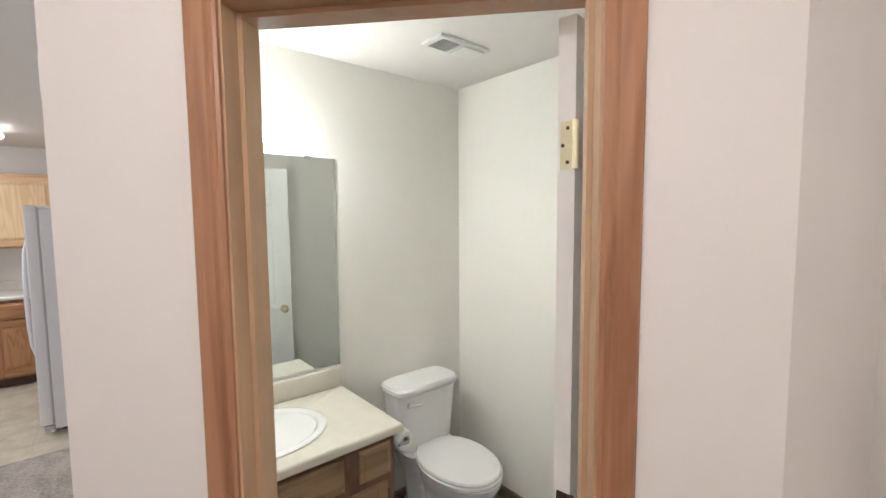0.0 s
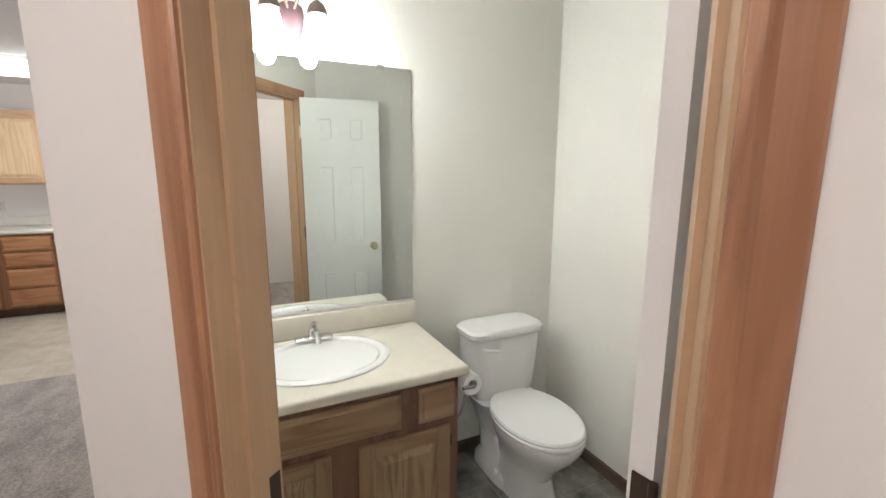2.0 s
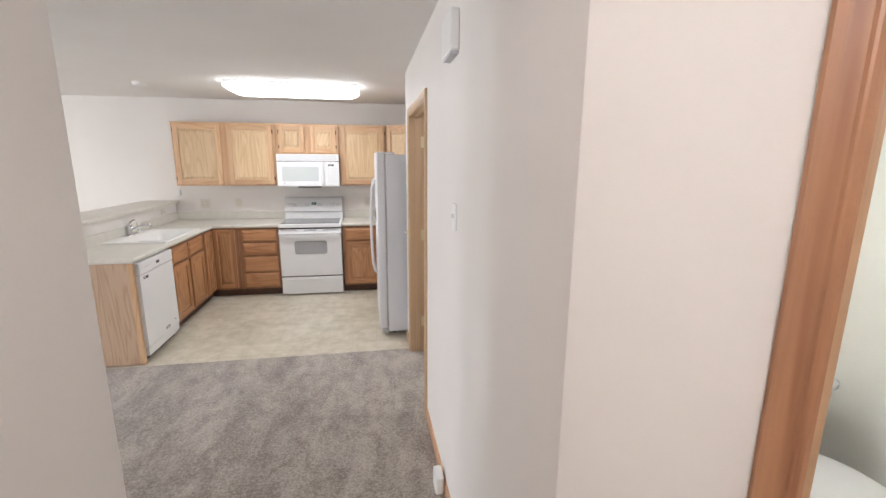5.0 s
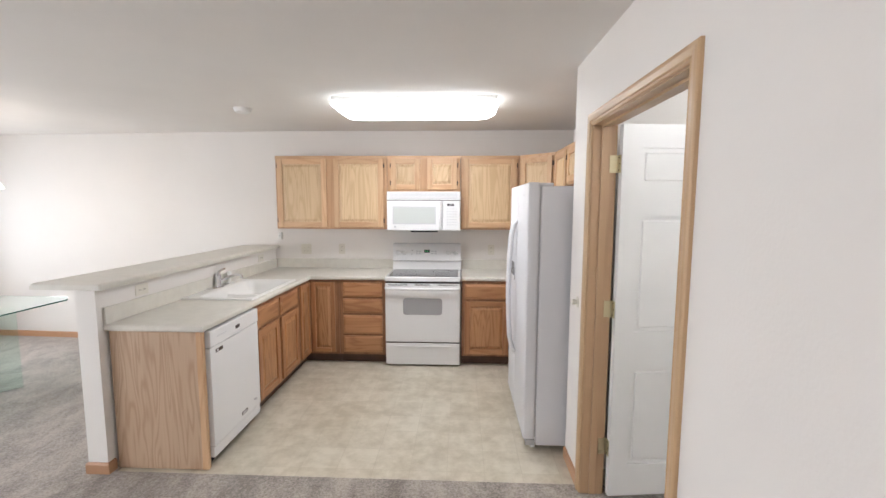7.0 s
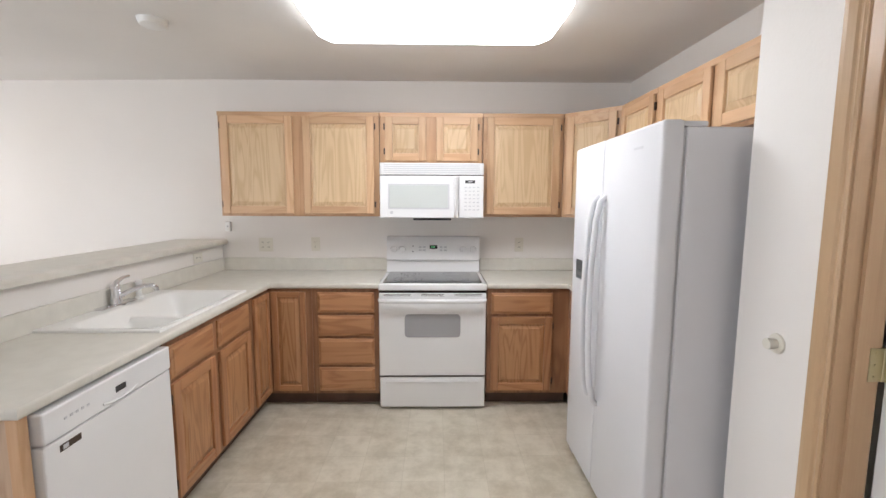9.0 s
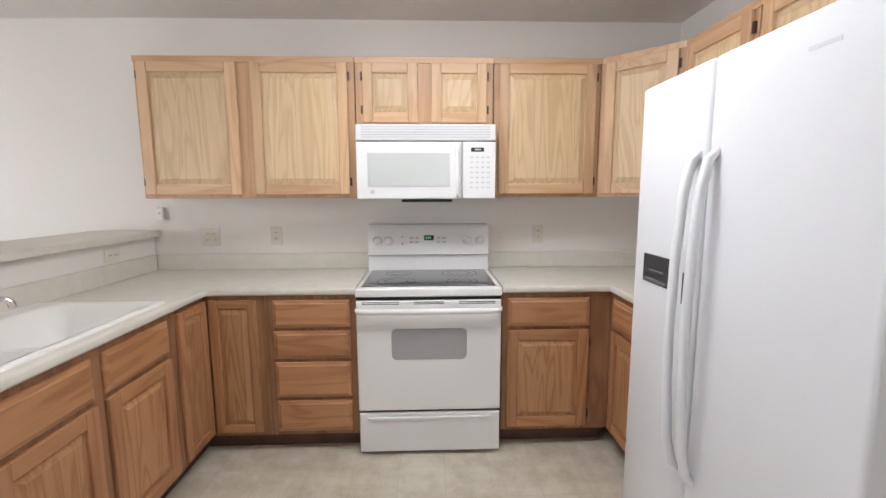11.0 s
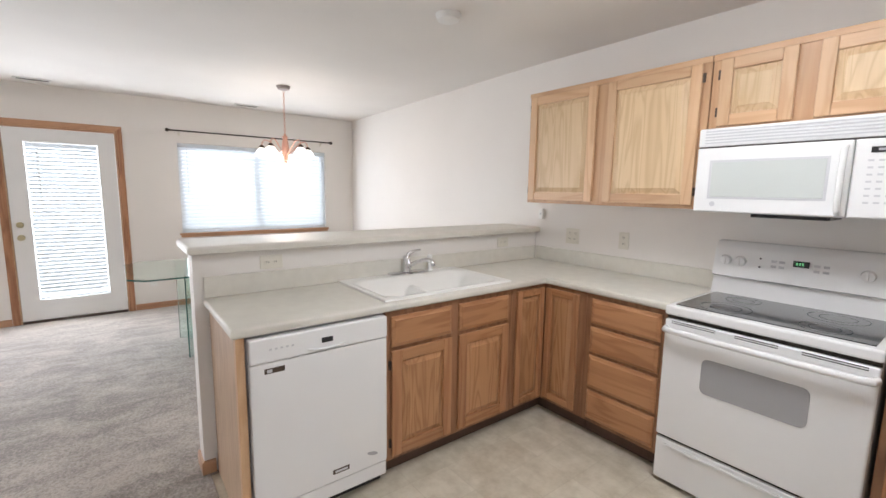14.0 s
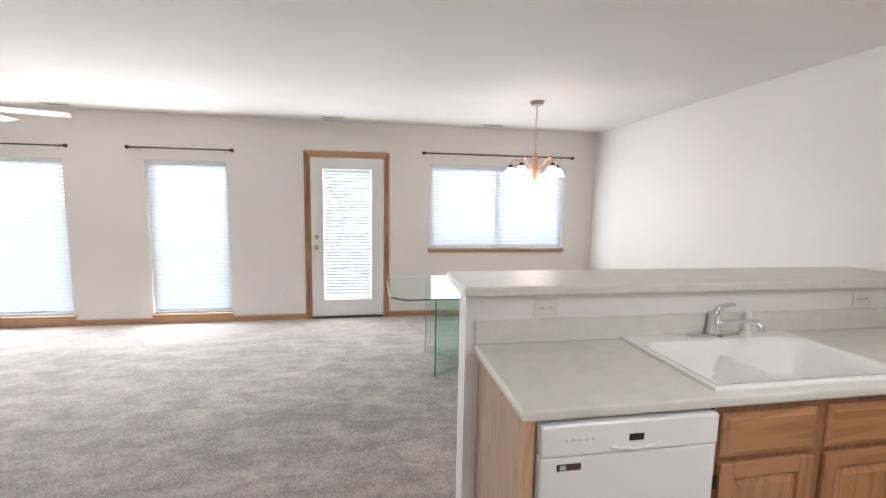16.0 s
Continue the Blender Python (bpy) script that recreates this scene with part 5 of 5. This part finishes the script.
def register(name, label, m, w, h, n):
    e = thing(name, label, "air vent", m)
    bm = bmesh.new()
    sheet(bm, [-w / 2, -w / 2 + 0.02, w / 2 - 0.02, w / 2], [-h / 2, -h / 2 + 0.02, h / 2 - 0.02, h / 2],
          openings([(-w / 2 + 0.02, w / 2 - 0.02, -h / 2 + 0.02, h / 2 - 0.02)]), -0.008, -0.001, lambda u, v, d: (u, v, d))
    part("frame", bm, M_WPLATE, e)
    part("duct_shadow", bx(-w / 2 + 0.02, w / 2 - 0.02, -h / 2 + 0.02, h / 2 - 0.02, -0.002, -0.0005), M_DARK, e)
    for i in range(n):
        v = -h / 2 + 0.02 + (h - 0.04) * (i + 0.5) / n
        bm = bmesh.new()
        box(bm, -w / 2 + 0.02, w / 2 - 0.02, -0.006, 0.006, -0.0006, 0.0006)
        # three-slat vents: dark slats stand in for the shade inside the slots
        part("slat", bm, M_BRONZE if n == 3 else M_WPLATE, e).matrix_basis = pose(0, v, -0.005, 35)
    return e


for y in (0.42, 3.20, 5.11):
    register("ceiling_vent", "narrow white air vent in the ceiling by the windows", pose(-6.20, y, CEIL, 0, 0, 90), 0.27, 0.09, 3)
register("wall_vent", "white louvred air vent above the side cabinets", pose(EAST, 5.30, 2.30, 90, 0, -90), 0.28, 0.14, 7)

# ---- kitchen ceiling light ----
e = thing("ceiling_light", "lit white acrylic fluorescent box light on the kitchen ceiling", "ceiling light", pose(-0.97, 5.15, CEIL))
part("frame", bx(-0.622, 0.622, -0.227, 0.227, -0.034, -0.001), M_WPLATE, e)
bm = bmesh.new()
rows = []
for hx, hy, z in ((0.625, 0.230, -0.035), (0.640, 0.243, -0.045), (0.635, 0.238, -0.062), (0.58, 0.205, -0.095), (0.52, 0.17, -0.105)):
    ring = []
    r = 0.055
    for cx, cy, a0 in ((hx - r, hy - r, 0), (-hx + r, hy - r, 90), (-hx + r, -hy + r, 180), (hx - r, -hy + r, 270)):
        for k in range(5):
            a = radians(a0 + k * 22.5)
            ring.append(bm.verts.new((cx + r * math.cos(a), cy + r * math.sin(a), z)))
    rows.append(ring)
for a, b in zip(rows, rows[1:]):
    for k in range(len(a)):
        bm.faces.new((a[k], a[(k + 1) % len(a)], b[(k + 1) % len(a)], b[k]))
bm.faces.new(rows[-1])
bm.faces.new(rows[0][::-1])
part("diffuser", bm, M_TUBE, e, smooth=True)

# ---- chandelier ----
CX, CYY = -4.87, 5.135
e = thing("chandelier", "copper five-arm chandelier with frosted glass bell shades", "chandelier", pose(CX, CYY, CEIL))
bm = bmesh.new()
lathe(bm, [(0.012, -0.045), (0.05, -0.035), (0.066, -0.010), (0.066, -0.001)])
part("canopy", bm, M_PEWTER, e, smooth=True)
for i in range(14):
    bm = bmesh.new()
    z = -0.055 - i * 0.030
    pts = [(0.008 * math.cos(a) if i % 2 else 0, 0 if i % 2 else 0.008 * math.cos(a), z + 0.019 * math.sin(a)) for a in [6.2832 * k / 10 for k in range(11)]]
    tube(bm, pts, 0.0022, seg=5)
    part("chain_link", bm, M_COPPER, e)
bm = bmesh.new()
lathe(bm, [(0.006, -0.76), (0.018, -0.745), (0.010, -0.73), (0.022, -0.71), (0.034, -0.66), (0.036, -0.60), (0.030, -0.54), (0.022, -0.50), (0.028, -0.485), (0.014, -0.475), (0.008, -0.455)])
part("centre_column", bm, M_COPPER, e, smooth=True)
for i in range(5):
    a = radians(20 + i * 72)
    ca, sa = math.cos(a), math.sin(a)
    bm = bmesh.new()
    tube(bm, [(0.03 * ca, 0.03 * sa, -0.66), (0.09 * ca, 0.09 * sa, -0.60), (0.15 * ca, 0.15 * sa, -0.535), (0.20 * ca, 0.20 * sa, -0.52), (0.225 * ca, 0.225 * sa, -0.545), (0.23 * ca, 0.23 * sa, -0.58)], 0.005, seg=8)
    arm = part("arm", bm, M_COPPER, e, smooth=True)
    bm = bmesh.new()
    lathe(bm, [(0.028, -0.60), (0.024, -0.585), (0.010, -0.570)], at=(0.23 * ca, 0.23 * sa, 0), seg=16)
    part("shade_cup", bm, M_BRONZE, arm, smooth=True)
    bm = bmesh.new()
    lathe(bm, [(0.074, -0.682), (0.068, -0.665), (0.052, -0.635), (0.036, -0.610), (0.024, -0.600)], at=(0.23 * ca, 0.23 * sa, 0), seg=20, cap=False)
    part("glass_shade", bm, M_CHSHADE, arm, smooth=True)

# ---- ceiling fan ----
e = thing("ceiling_fan", "white ceiling fan with a warm glass light bowl", "ceiling fan", pose(-4.95, 0.40, CEIL))
bm = bmesh.new()
lathe(bm, [(0.03, -0.06), (0.065, -0.045), (0.07, -0.001)])
part("canopy", bm, M_WPLATE, e, smooth=True)
bm = bmesh.new()
rod(bm, (0, 0, -0.05), (0, 0, -0.16), 0.014)
part("downrod", bm, M_WPLATE, e)
bm = bmesh.new()
lathe(bm, [(0.05, -0.30), (0.10, -0.28), (0.12, -0.23), (0.11, -0.18), (0.04, -0.155)])
part("motor", bm, M_WPLATE, e, smooth=True)
for i in range(5):
    bm = bmesh.new()
    box(bm, 0.16, 0.76, -0.065, 0.065, -0.004, 0.004, bevel=0.003)
    box(bm, 0.09, 0.20, -0.02, 0.02, -0.008, -0.003)
    part("blade", bm, M_BLADE, e).matrix_basis = pose(0, 0, -0.255, 0, 0, 112 + i * 72) @ pose(0, 0, 0, -12, 0, 0)
bm = bmesh.new()
lathe(bm, [(0.02, -0.43), (0.08, -0.415), (0.135, -0.36), (0.145, -0.30)])
part("light_bowl", bm, M_FANSHADE, e, smooth=True)

# ---- glass table ----
e = thing("glass_dining_table", "clear greenish glass dining table on crossed glass panels", "dining table", pose(-4.78, 4.655, 0.006))
bm = bmesh.new()
hx, hy, c = 0.50, 0.89, 0.11
pts = [(-hx + c, -hy), (hx - c, -hy), (hx, -hy + c), (hx, hy - c), (hx - c, hy), (-hx + c, hy), (-hx, hy - c), (-hx, -hy + c)]
lo = [bm.verts.new((x, y, 0.725)) for x, y in pts]
hi = [bm.verts.new((x, y, 0.737)) for x, y in pts]
bm.faces.new(lo[::-1]), bm.faces.new(hi)
for k in range(8):
    bm.faces.new((lo[k], lo[(k + 1) % 8], hi[(k + 1) % 8], hi[k]))
t = part("tabletop", bm, M_GLASS, e)
bm = bmesh.new()
for k in range(8):
    p, q = pts[k], pts[(k + 1) % 8]
    n = Vector((q[1] - p[1], p[0] - q[0])).normalized() * 0.0015
    v = [bm.verts.new((a + n.x, b + n.y, z)) for (a, b), z in ((p, 0.7255), (q, 0.7255), (q, 0.7365), (p, 0.7365))]
    bm.faces.new(v)
part("edge", bm, M_EDGE, t, "dark green polished edge")


def glass_leg(p, q):
    p, q = Vector(p), Vector(q)
    d = (q - p).normalized()
    n = Vector((-d.y, d.x)) * 0.006
    bm = bmesh.new()
    v = [[bm.verts.new((c_.x, c_.y, z)) for c_ in (p - n, q - n, q + n, p + n)] for z in (0.0, 0.724)]
    bm.faces.new(v[0][::-1]), bm.faces.new(v[1])
    for k in range(4):
        bm.faces.new((v[0][k], v[0][(k + 1) % 4], v[1][(k + 1) % 4], v[1][k]))
    leg = part("leg_panel", bm, M_GLASS, e)
    for s, c_ in ((-1, p), (1, q)):
        bm = bmesh.new()
        o = c_ + d * s * 0.0015
        vv = [bm.verts.new((o.x + k.x, o.y + k.y, z)) for k, z in ((-n * 0.9, 0.002), (n * 0.9, 0.002), (n * 0.9, 0.722), (-n * 0.9, 0.722))]
        bm.faces.new(vv)
        part("edge", bm, M_EDGE, leg)
    return leg


glass_leg((0.29, -0.50), (0.01, -0.16))
glass_leg((-0.33, -0.50), (-0.03, -0.16))
glass_leg((0.29, 0.50), (0.01, 0.16))
glass_leg((-0.33, 0.50), (-0.03, 0.16))
for y in (-0.215, 0.215):
    for z in (0.20, 0.42):
        bm = bmesh.new()
        rod(bm, (-0.085, y, z), (0.065, y, z), 0.016, seg=16)
        part("clamp", bm, M_CHROME, e, smooth=True)

# ---- bathroom ----
VX0, VX1, VY = 0.195, 1.085, 1.432
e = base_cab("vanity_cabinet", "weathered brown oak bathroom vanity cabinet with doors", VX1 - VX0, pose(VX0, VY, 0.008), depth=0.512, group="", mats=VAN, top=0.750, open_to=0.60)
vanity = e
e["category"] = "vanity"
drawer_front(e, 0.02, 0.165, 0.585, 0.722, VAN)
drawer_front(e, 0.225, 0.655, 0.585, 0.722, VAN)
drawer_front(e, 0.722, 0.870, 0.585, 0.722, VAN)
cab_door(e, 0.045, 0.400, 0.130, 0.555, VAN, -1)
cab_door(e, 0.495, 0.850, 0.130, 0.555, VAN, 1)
BX, BY, BA, BB = 0.625, 1.685, 0.262, 0.215
bm = bmesh.new()
n = 48
x0, x1, y0, y1, z0, z1 = 0.192, 1.112, 1.392, 1.948, 0.760, 0.800
outer, inner = [], []
for k in range(n):
    a = 2 * math.pi * k / n
    ca, sa = math.cos(a), math.sin(a)
    t_ = min((x1 - BX) / ca if ca > 1e-6 else 9, (x0 - BX) / ca if ca < -1e-6 else 9, (y1 - BY) / sa if sa > 1e-6 else 9, (y0 - BY) / sa if sa < -1e-6 else 9)
    outer.append((BX + ca * t_, BY + sa * t_))
    inner.append((BX + (BA - 0.02) * ca, BY + (BB - 0.02) * sa))
cor = [min(range(n), key=lambda k: (outer[k][0] - cx) ** 2 + (outer[k][1] - cy) ** 2) for cx in (x0, x1) for cy in (y0, y1)]
for k, (cx, cy) in zip(cor, [(cx, cy) for cx in (x0, x1) for cy in (y0, y1)]):
    outer[k] = (cx, cy)
ot, ob_, it, ib = ([bm.verts.new((*p, z)) for p in src] for src, z in ((outer, z1), (outer, z0), (inner, z1), (inner, z0)))
for k in range(n):
    j = (k + 1) % n
    bm.faces.new((ot[k], ot[j], it[j], it[k]))
    bm.faces.new((ob_[j], ob_[k], ib[k], ib[j]))
    bm.faces.new((ob_[k], ob_[j], ot[j], ot[k]))
    bm.faces.new((it[k], it[j], ib[j], ib[k]))
bmesh.ops.recalc_face_normals(bm, faces=bm.faces[:])
ed = [x for x in bm.edges if len(x.link_faces) == 2 and x.calc_face_angle(0) > 1.2 and abs(x.verts[0].co.z - x.verts[1].co.z) < 0.01
      and (all(abs(v.co.y - y0) < 0.001 for v in x.verts) or all(abs(v.co.x - x1) < 0.001 for v in x.verts))]
bmesh.ops.bevel(bm, geom=ed, offset=0.012, segments=4, affect="EDGES", profile=0.5)
for nm, bmm in (("countertop", bm), ("backsplash", bx(0.192, 1.112, 1.926, 1.948, 0.8005, 0.903, bevel=0.007, seg=3))):
    o = part(nm, bmm, M_CREAM, vanity, "cream laminate " + nm, smooth=True)
    o.data.transform(Matrix.Translation((-VX0, -VY, -0.008)))
e = thing("basin", "white oval drop-in washbasin in the cream vanity top", "washbasin", pose(BX, BY, 0.8005))
bm = bmesh.new()
lathe(bm, [(BA, 0.0), (BA, 0.006), (BA - 0.012, 0.013), (BA - 0.030, 0.012), (BA - 0.045, 0.0), (BA - 0.07, -0.06), (BA - 0.13, -0.115), (0.03, -0.135), (0.02, -0.137)], seg=48, sy=BB / BA)
part("bowl", bm, M_CERAMIC, e, smooth=True)
bm = bmesh.new()
rod(bm, (0, 0, -0.137), (0, 0, -0.130), 0.022, seg=18)
part("drain", bm, M_CHROME, e, smooth=True)
e = thing("basin_tap", "chrome single-lever washbasin tap", "tap", pose(0.625, 1.872, 0.808))
bm = bmesh.new()
box(bm, -0.078, 0.078, -0.026, 0.026, 0, 0.020, bevel=0.012, seg=3)
part("deck_plate", bm, M_CHROME, e, smooth=True)
bm = bmesh.new()
lathe(bm, [(0.026, 0.015), (0.023, 0.03), (0.022, 0.045), (0.014, 0.056)])
part("body", bm, M_CHROME, e, smooth=True)
bm = bmesh.new()
tube(bm, [(0, -0.01, 0.035), (0, -0.05, 0.052), (0, -0.09, 0.052), (0, -0.115, 0.040), (0, -0.118, 0.028)], [0.014, 0.013, 0.012, 0.012, 0.011])
part("spout", bm, M_CHROME, e, smooth=True)
bm = bmesh.new()
tube(bm, [(0, 0.004, 0.05), (0, 0.0, 0.068), (0.0, -0.02, 0.082), (0.0, -0.04, 0.088)], [0.017, 0.015, 0.011, 0.009])
part("lever", bm, M_CHROME, e, smooth=True)
e = thing("wall_mirror", "large frameless mirror above the vanity backsplash", "mirror", pose(0.2, 1.9495, 0.915))
part("glass", bx(0.0, 0.905, -0.005, 0.0, 0.0, 1.04), M_MIRROR, e)
for a in ((0.0, 0.905, -0.007, -0.0053, 0.0, 0.006), (0.3, 0.33, -0.008, -0.005, 1.03, 1.045), (0.75, 0.78, -0.008, -0.005, 1.03, 1.045)):
    part("clip" if a[4] > 0.5 else "bottom_channel", bx(*a), M_CHROME, e)

e = thing("vanity_light", "two-arm bronze wall light with lit white glass shades", "wall light", pose(0.61, 1.948, 2.09))
bm = bmesh.new()
lathe(bm, [(0.004, -0.115), (0.022, -0.09), (0.045, -0.03), (0.052, 0.02), (0.045, 0.05), (0.020, 0.065), (0.004, 0.068)], sy=0.45, seg=20)
part("back_plate", bm, M_MAUVE, e, smooth=True)
for s in (-1, 1):
    bm = bmesh.new()
    tube(bm, [(s * 0.012, -0.02, 0.035), (s * 0.028, -0.055, 0.072), (s * 0.052, -0.085, 0.092), (s * 0.076, -0.095, 0.080), (s * 0.084, -0.095, 0.050)], 0.006, seg=8)
    arm = part("arm", bm, M_BRONZE, e, smooth=True)
    bm = bmesh.new()
    lathe(bm, [(0.038, 0.0), (0.037, 0.012), (0.028, 0.034), (0.010, 0.050)], at=(s * 0.084, -0.095, 0), seg=18)
    part("cap", bm, M_BRONZE, arm, smooth=True)
    bm = bmesh.new()
    lathe(bm, [(0.046, -0.100), (0.045, -0.085), (0.041, -0.05), (0.034, -0.015), (0.028, 0.0)], at=(s * 0.084, -0.095, 0), seg=20, cap=False)
    part("glass_shade", bm, M_SHADE, arm, smooth=True)

# toilet
e = thing("toilet", "white two-piece ceramic toilet with the lid down", "toilet", pose(1.526, 1.94, 0.010))


def loft(bm, secs, seg=28, cap=True):
    """secs: (cx, cy, z, half width, half length, squareness)."""
    rings = []
    for cx, cy, z, a, b_, q in secs:
        ring = []
        for k in range(seg):
            t_ = 2 * math.pi * k / seg
            c_, s_ = math.cos(t_), math.sin(t_)
            ring.append(bm.verts.new((cx + a * math.copysign(abs(c_) ** q, c_), cy + b_ * math.copysign(abs(s_) ** q, s_), z)))
        rings.append(ring)
    for r0, r1 in zip(rings, rings[1:]):
        for k in range(seg):
            bm.faces.new((r0[k], r0[(k + 1) % seg], r1[(k + 1) % seg], r1[k]))
    if cap:
        bm.faces.new(rings[0][::-1])
        bm.faces.new(rings[-1])


bm = bmesh.new()
loft(bm, [(0, -0.36, 0.0, 0.105, 0.20, 0.75), (0, -0.36, 0.03, 0.100, 0.195, 0.8), (0, -0.36, 0.14, 0.085, 0.165, 0.85), (0, -0.38, 0.22, 0.105, 0.19, 0.9),
          (0, -0.42, 0.31, 0.155, 0.235, 0.95), (0, -0.435, 0.365, 0.178, 0.250, 1.0), (0, -0.435, 0.385, 0.180, 0.252, 1.0)])
part("bowl", bm, M_CERAMIC, e, smooth=True)
bm = bmesh.new()
loft(bm, [(0, -0.20, 0.0, 0.118, 0.165, 0.45), (0, -0.20, 0.045, 0.115, 0.160, 0.45), (0, -0.195, 0.075, 0.088, 0.145, 0.5), (0, -0.13, 0.20, 0.080, 0.10, 0.5), (0, -0.14, 0.33, 0.13, 0.13, 0.5), (0, -0.14, 0.395, 0.165, 0.13, 0.5)])
part("rear_pedestal", bm, M_CERAMIC, e, smooth=True)
bm = bmesh.new()
loft(bm, [(0, -0.43, 0.386, 0.182, 0.248, 1.0), (0, -0.43, 0.392, 0.187, 0.254, 1.0), (0, -0.43, 0.402, 0.187, 0.254, 1.0), (0, -0.43, 0.407, 0.180, 0.248, 1.0)])
part("seat", bm, M_CERAMIC, e, smooth=True)
bm = bmesh.new()
loft(bm, [(0, -0.425, 0.4085, 0.183, 0.250, 0.95), (0, -0.425, 0.418, 0.185, 0.252, 0.95), (0, -0.425, 0.426, 0.178, 0.245, 0.95), (0, -0.425, 0.430, 0.150, 0.215, 0.95)])
part("lid", bm, M_CERAMIC, e, smooth=True)
bm = bmesh.new()
loft(bm, [(0, -0.115, 0.397, 0.158, 0.085, 0.42), (0, -0.115, 0.42, 0.176, 0.090, 0.42), (0, -0.115, 0.60, 0.194, 0.096, 0.42), (0, -0.115, 0.715, 0.203, 0.100, 0.42)])
part("tank", bm, M_CERAMIC, e, smooth=True)
bm = bmesh.new()
loft(bm, [(0, -0.118, 0.716, 0.208, 0.108, 0.42), (0, -0.118, 0.724, 0.215, 0.114, 0.42), (0, -0.118, 0.746, 0.215, 0.114, 0.42), (0, -0.118, 0.758, 0.204, 0.104, 0.42)])
part("tank_lid", bm, M_CERAMIC, e, smooth=True)
bm = bmesh.new()
rod(bm, (-0.145, -0.212, 0.670), (-0.145, -0.228, 0.670), 0.014)
tube(bm, [(-0.145, -0.226, 0.670), (-0.115, -0.232, 0.668), (-0.075, -0.232, 0.660)], [0.008, 0.007, 0.008])
part("flush_lever", bm, M_WHITE, e, smooth=True)
for s in (-1, 1):
    bm = bmesh.new()
    lathe(bm, [(0.016, 0.02), (0.014, 0.035), (0.004, 0.042)], at=(s * 0.104, -0.27, 0.028), seg=14)
    part("bolt_cap", bm, M_CERAMIC, e, smooth=True)
e = thing("water_supply", "braided toilet water supply hose with a small valve", "water supply", pose(1.27, 1.947, 0.17))
bm = bmesh.new()
rod(bm, (0, 0.0, 0), (0, -0.07, 0), 0.010)
rod(bm, (0, -0.065, 0.012), (0, -0.065, -0.02), 0.013)
part("valve", bm, M_CHROME, e, smooth=True)
bm = bmesh.new()
tube(bm, [(0, -0.065, 0.01), (-0.01, -0.07, 0.06), (0.01, -0.10, 0.10), (0.045, -0.115, 0.15), (0.07, -0.115, 0.24)], 0.006, seg=8)
part("hose", bm, M_GREYP, e, smooth=True)

e = thing("toilet_paper_roll", "white toilet paper roll on a chrome holder beside the vanity", "toilet paper", pose(1.132, 1.45, 0.712))
bm = bmesh.new()
ring = [(r * math.cos(a), yy, r * math.sin(a)) for r, yy in ((0.040, -0.048), (0.040, 0.048), (0.020, 0.048), (0.020, -0.048)) for a in [6.2832 * k / 24 for k in range(24)]]
vs = [bm.verts.new(p) for p in ring]
for a in range(4):
    for k in range(24):
        bm.faces.new((vs[a * 24 + k], vs[a * 24 + (k + 1) % 24], vs[(a + 1) % 4 * 24 + (k + 1) % 24], vs[(a + 1) % 4 * 24 + k]))
part("roll", bm, M_TRIM, e, smooth=True)
bm = bmesh.new()
rod(bm, (0, -0.058, 0), (0, 0.058, 0), 0.010)
for yy in (-0.058, 0.058):
    rod(bm, (-0.0465, yy, 0), (0.004, yy, 0), 0.007)
part("holder", bm, M_CHROME, e, smooth=True)
e = thing("towel_hook", "small chrome towel bar post on the bathroom wall", "towel hook", pose(1.945, 1.055, 1.305, 0, 0, -90))
bm = bmesh.new()
box(bm, -0.022, 0.022, -0.008, 0, -0.022, 0.022, bevel=0.003)
rod(bm, (0, 0, 0), (0, -0.055, 0), 0.009)
rod(bm, (-0.045, -0.05, -0.006), (0.04, -0.05, -0.006), 0.007)
part("post", bm, M_CHROME, e, smooth=True)
# exhaust fan grille
e = thing("exhaust_fan", "white bathroom exhaust fan grille on the ceiling", "exhaust fan", pose(1.47, 1.44, CEIL))
part("frame", bx(-0.15, 0.15, -0.07, 0.07, -0.018, -0.001, bevel=0.006), M_WPLATE, e)
part("grille_shadow", bx(-0.125, -0.02, -0.05, 0.05, -0.0195, -0.0185), M_DARK, e)
for i in range(9):
    part("slat", bx(-0.125, -0.02, -0.05 + i * 0.0118, -0.0468 + i * 0.0118, -0.022, -0.0196), M_WPLATE, e)
part("lens", bx(0.0, 0.13, -0.055, 0.055, -0.026, -0.0185, bevel=0.004), M_WPLATE, e)

# ---- bathroom floor tiles, last ----
TS = 0.2286
tile_me = None
for i in range(0, 10):
    for j in range(0, 9):
        tx, ty = 0.018 + (i + 0.5) * TS, 0.073 + (j + 0.5) * TS
        if tx + TS / 2 > 2.12 or ty + TS / 2 > 2.25:
            continue
        a0, a1 = max(tx - TS / 2, 0.19) + 0.0026, min(tx + TS / 2, 1.945) - 0.0026
        b0, b1 = max(ty - TS / 2, 0.202) + 0.0022, min(ty + TS / 2, 1.95) - 0.0022
        dist = (Vector(((a0 + a1) / 2, (b0 + b1) / 2, 0)) - D0).dot(DN)
        if a1 - a0 < 0.03 or b1 - b0 < 0.03 or dist < 0.02:
            continue
        bm = bx(a0, a1, b0, b1, 0.004, 0.0105)
        if dist < 0.33:
            geom = bm.verts[:] + bm.edges[:] + bm.faces[:]
            r = bmesh.ops.bisect_plane(bm, geom=geom, plane_co=D0 + DN * 0.118, plane_no=DN, clear_inner=True)
            bmesh.ops.holes_fill(bm, edges=[x for x in r["geom_cut"] if isinstance(x, bmesh.types.BMEdge)])
        if not bm.faces:
            bm.free()
            continue
        part("tile", bm, M_SLATE, bath_floor)
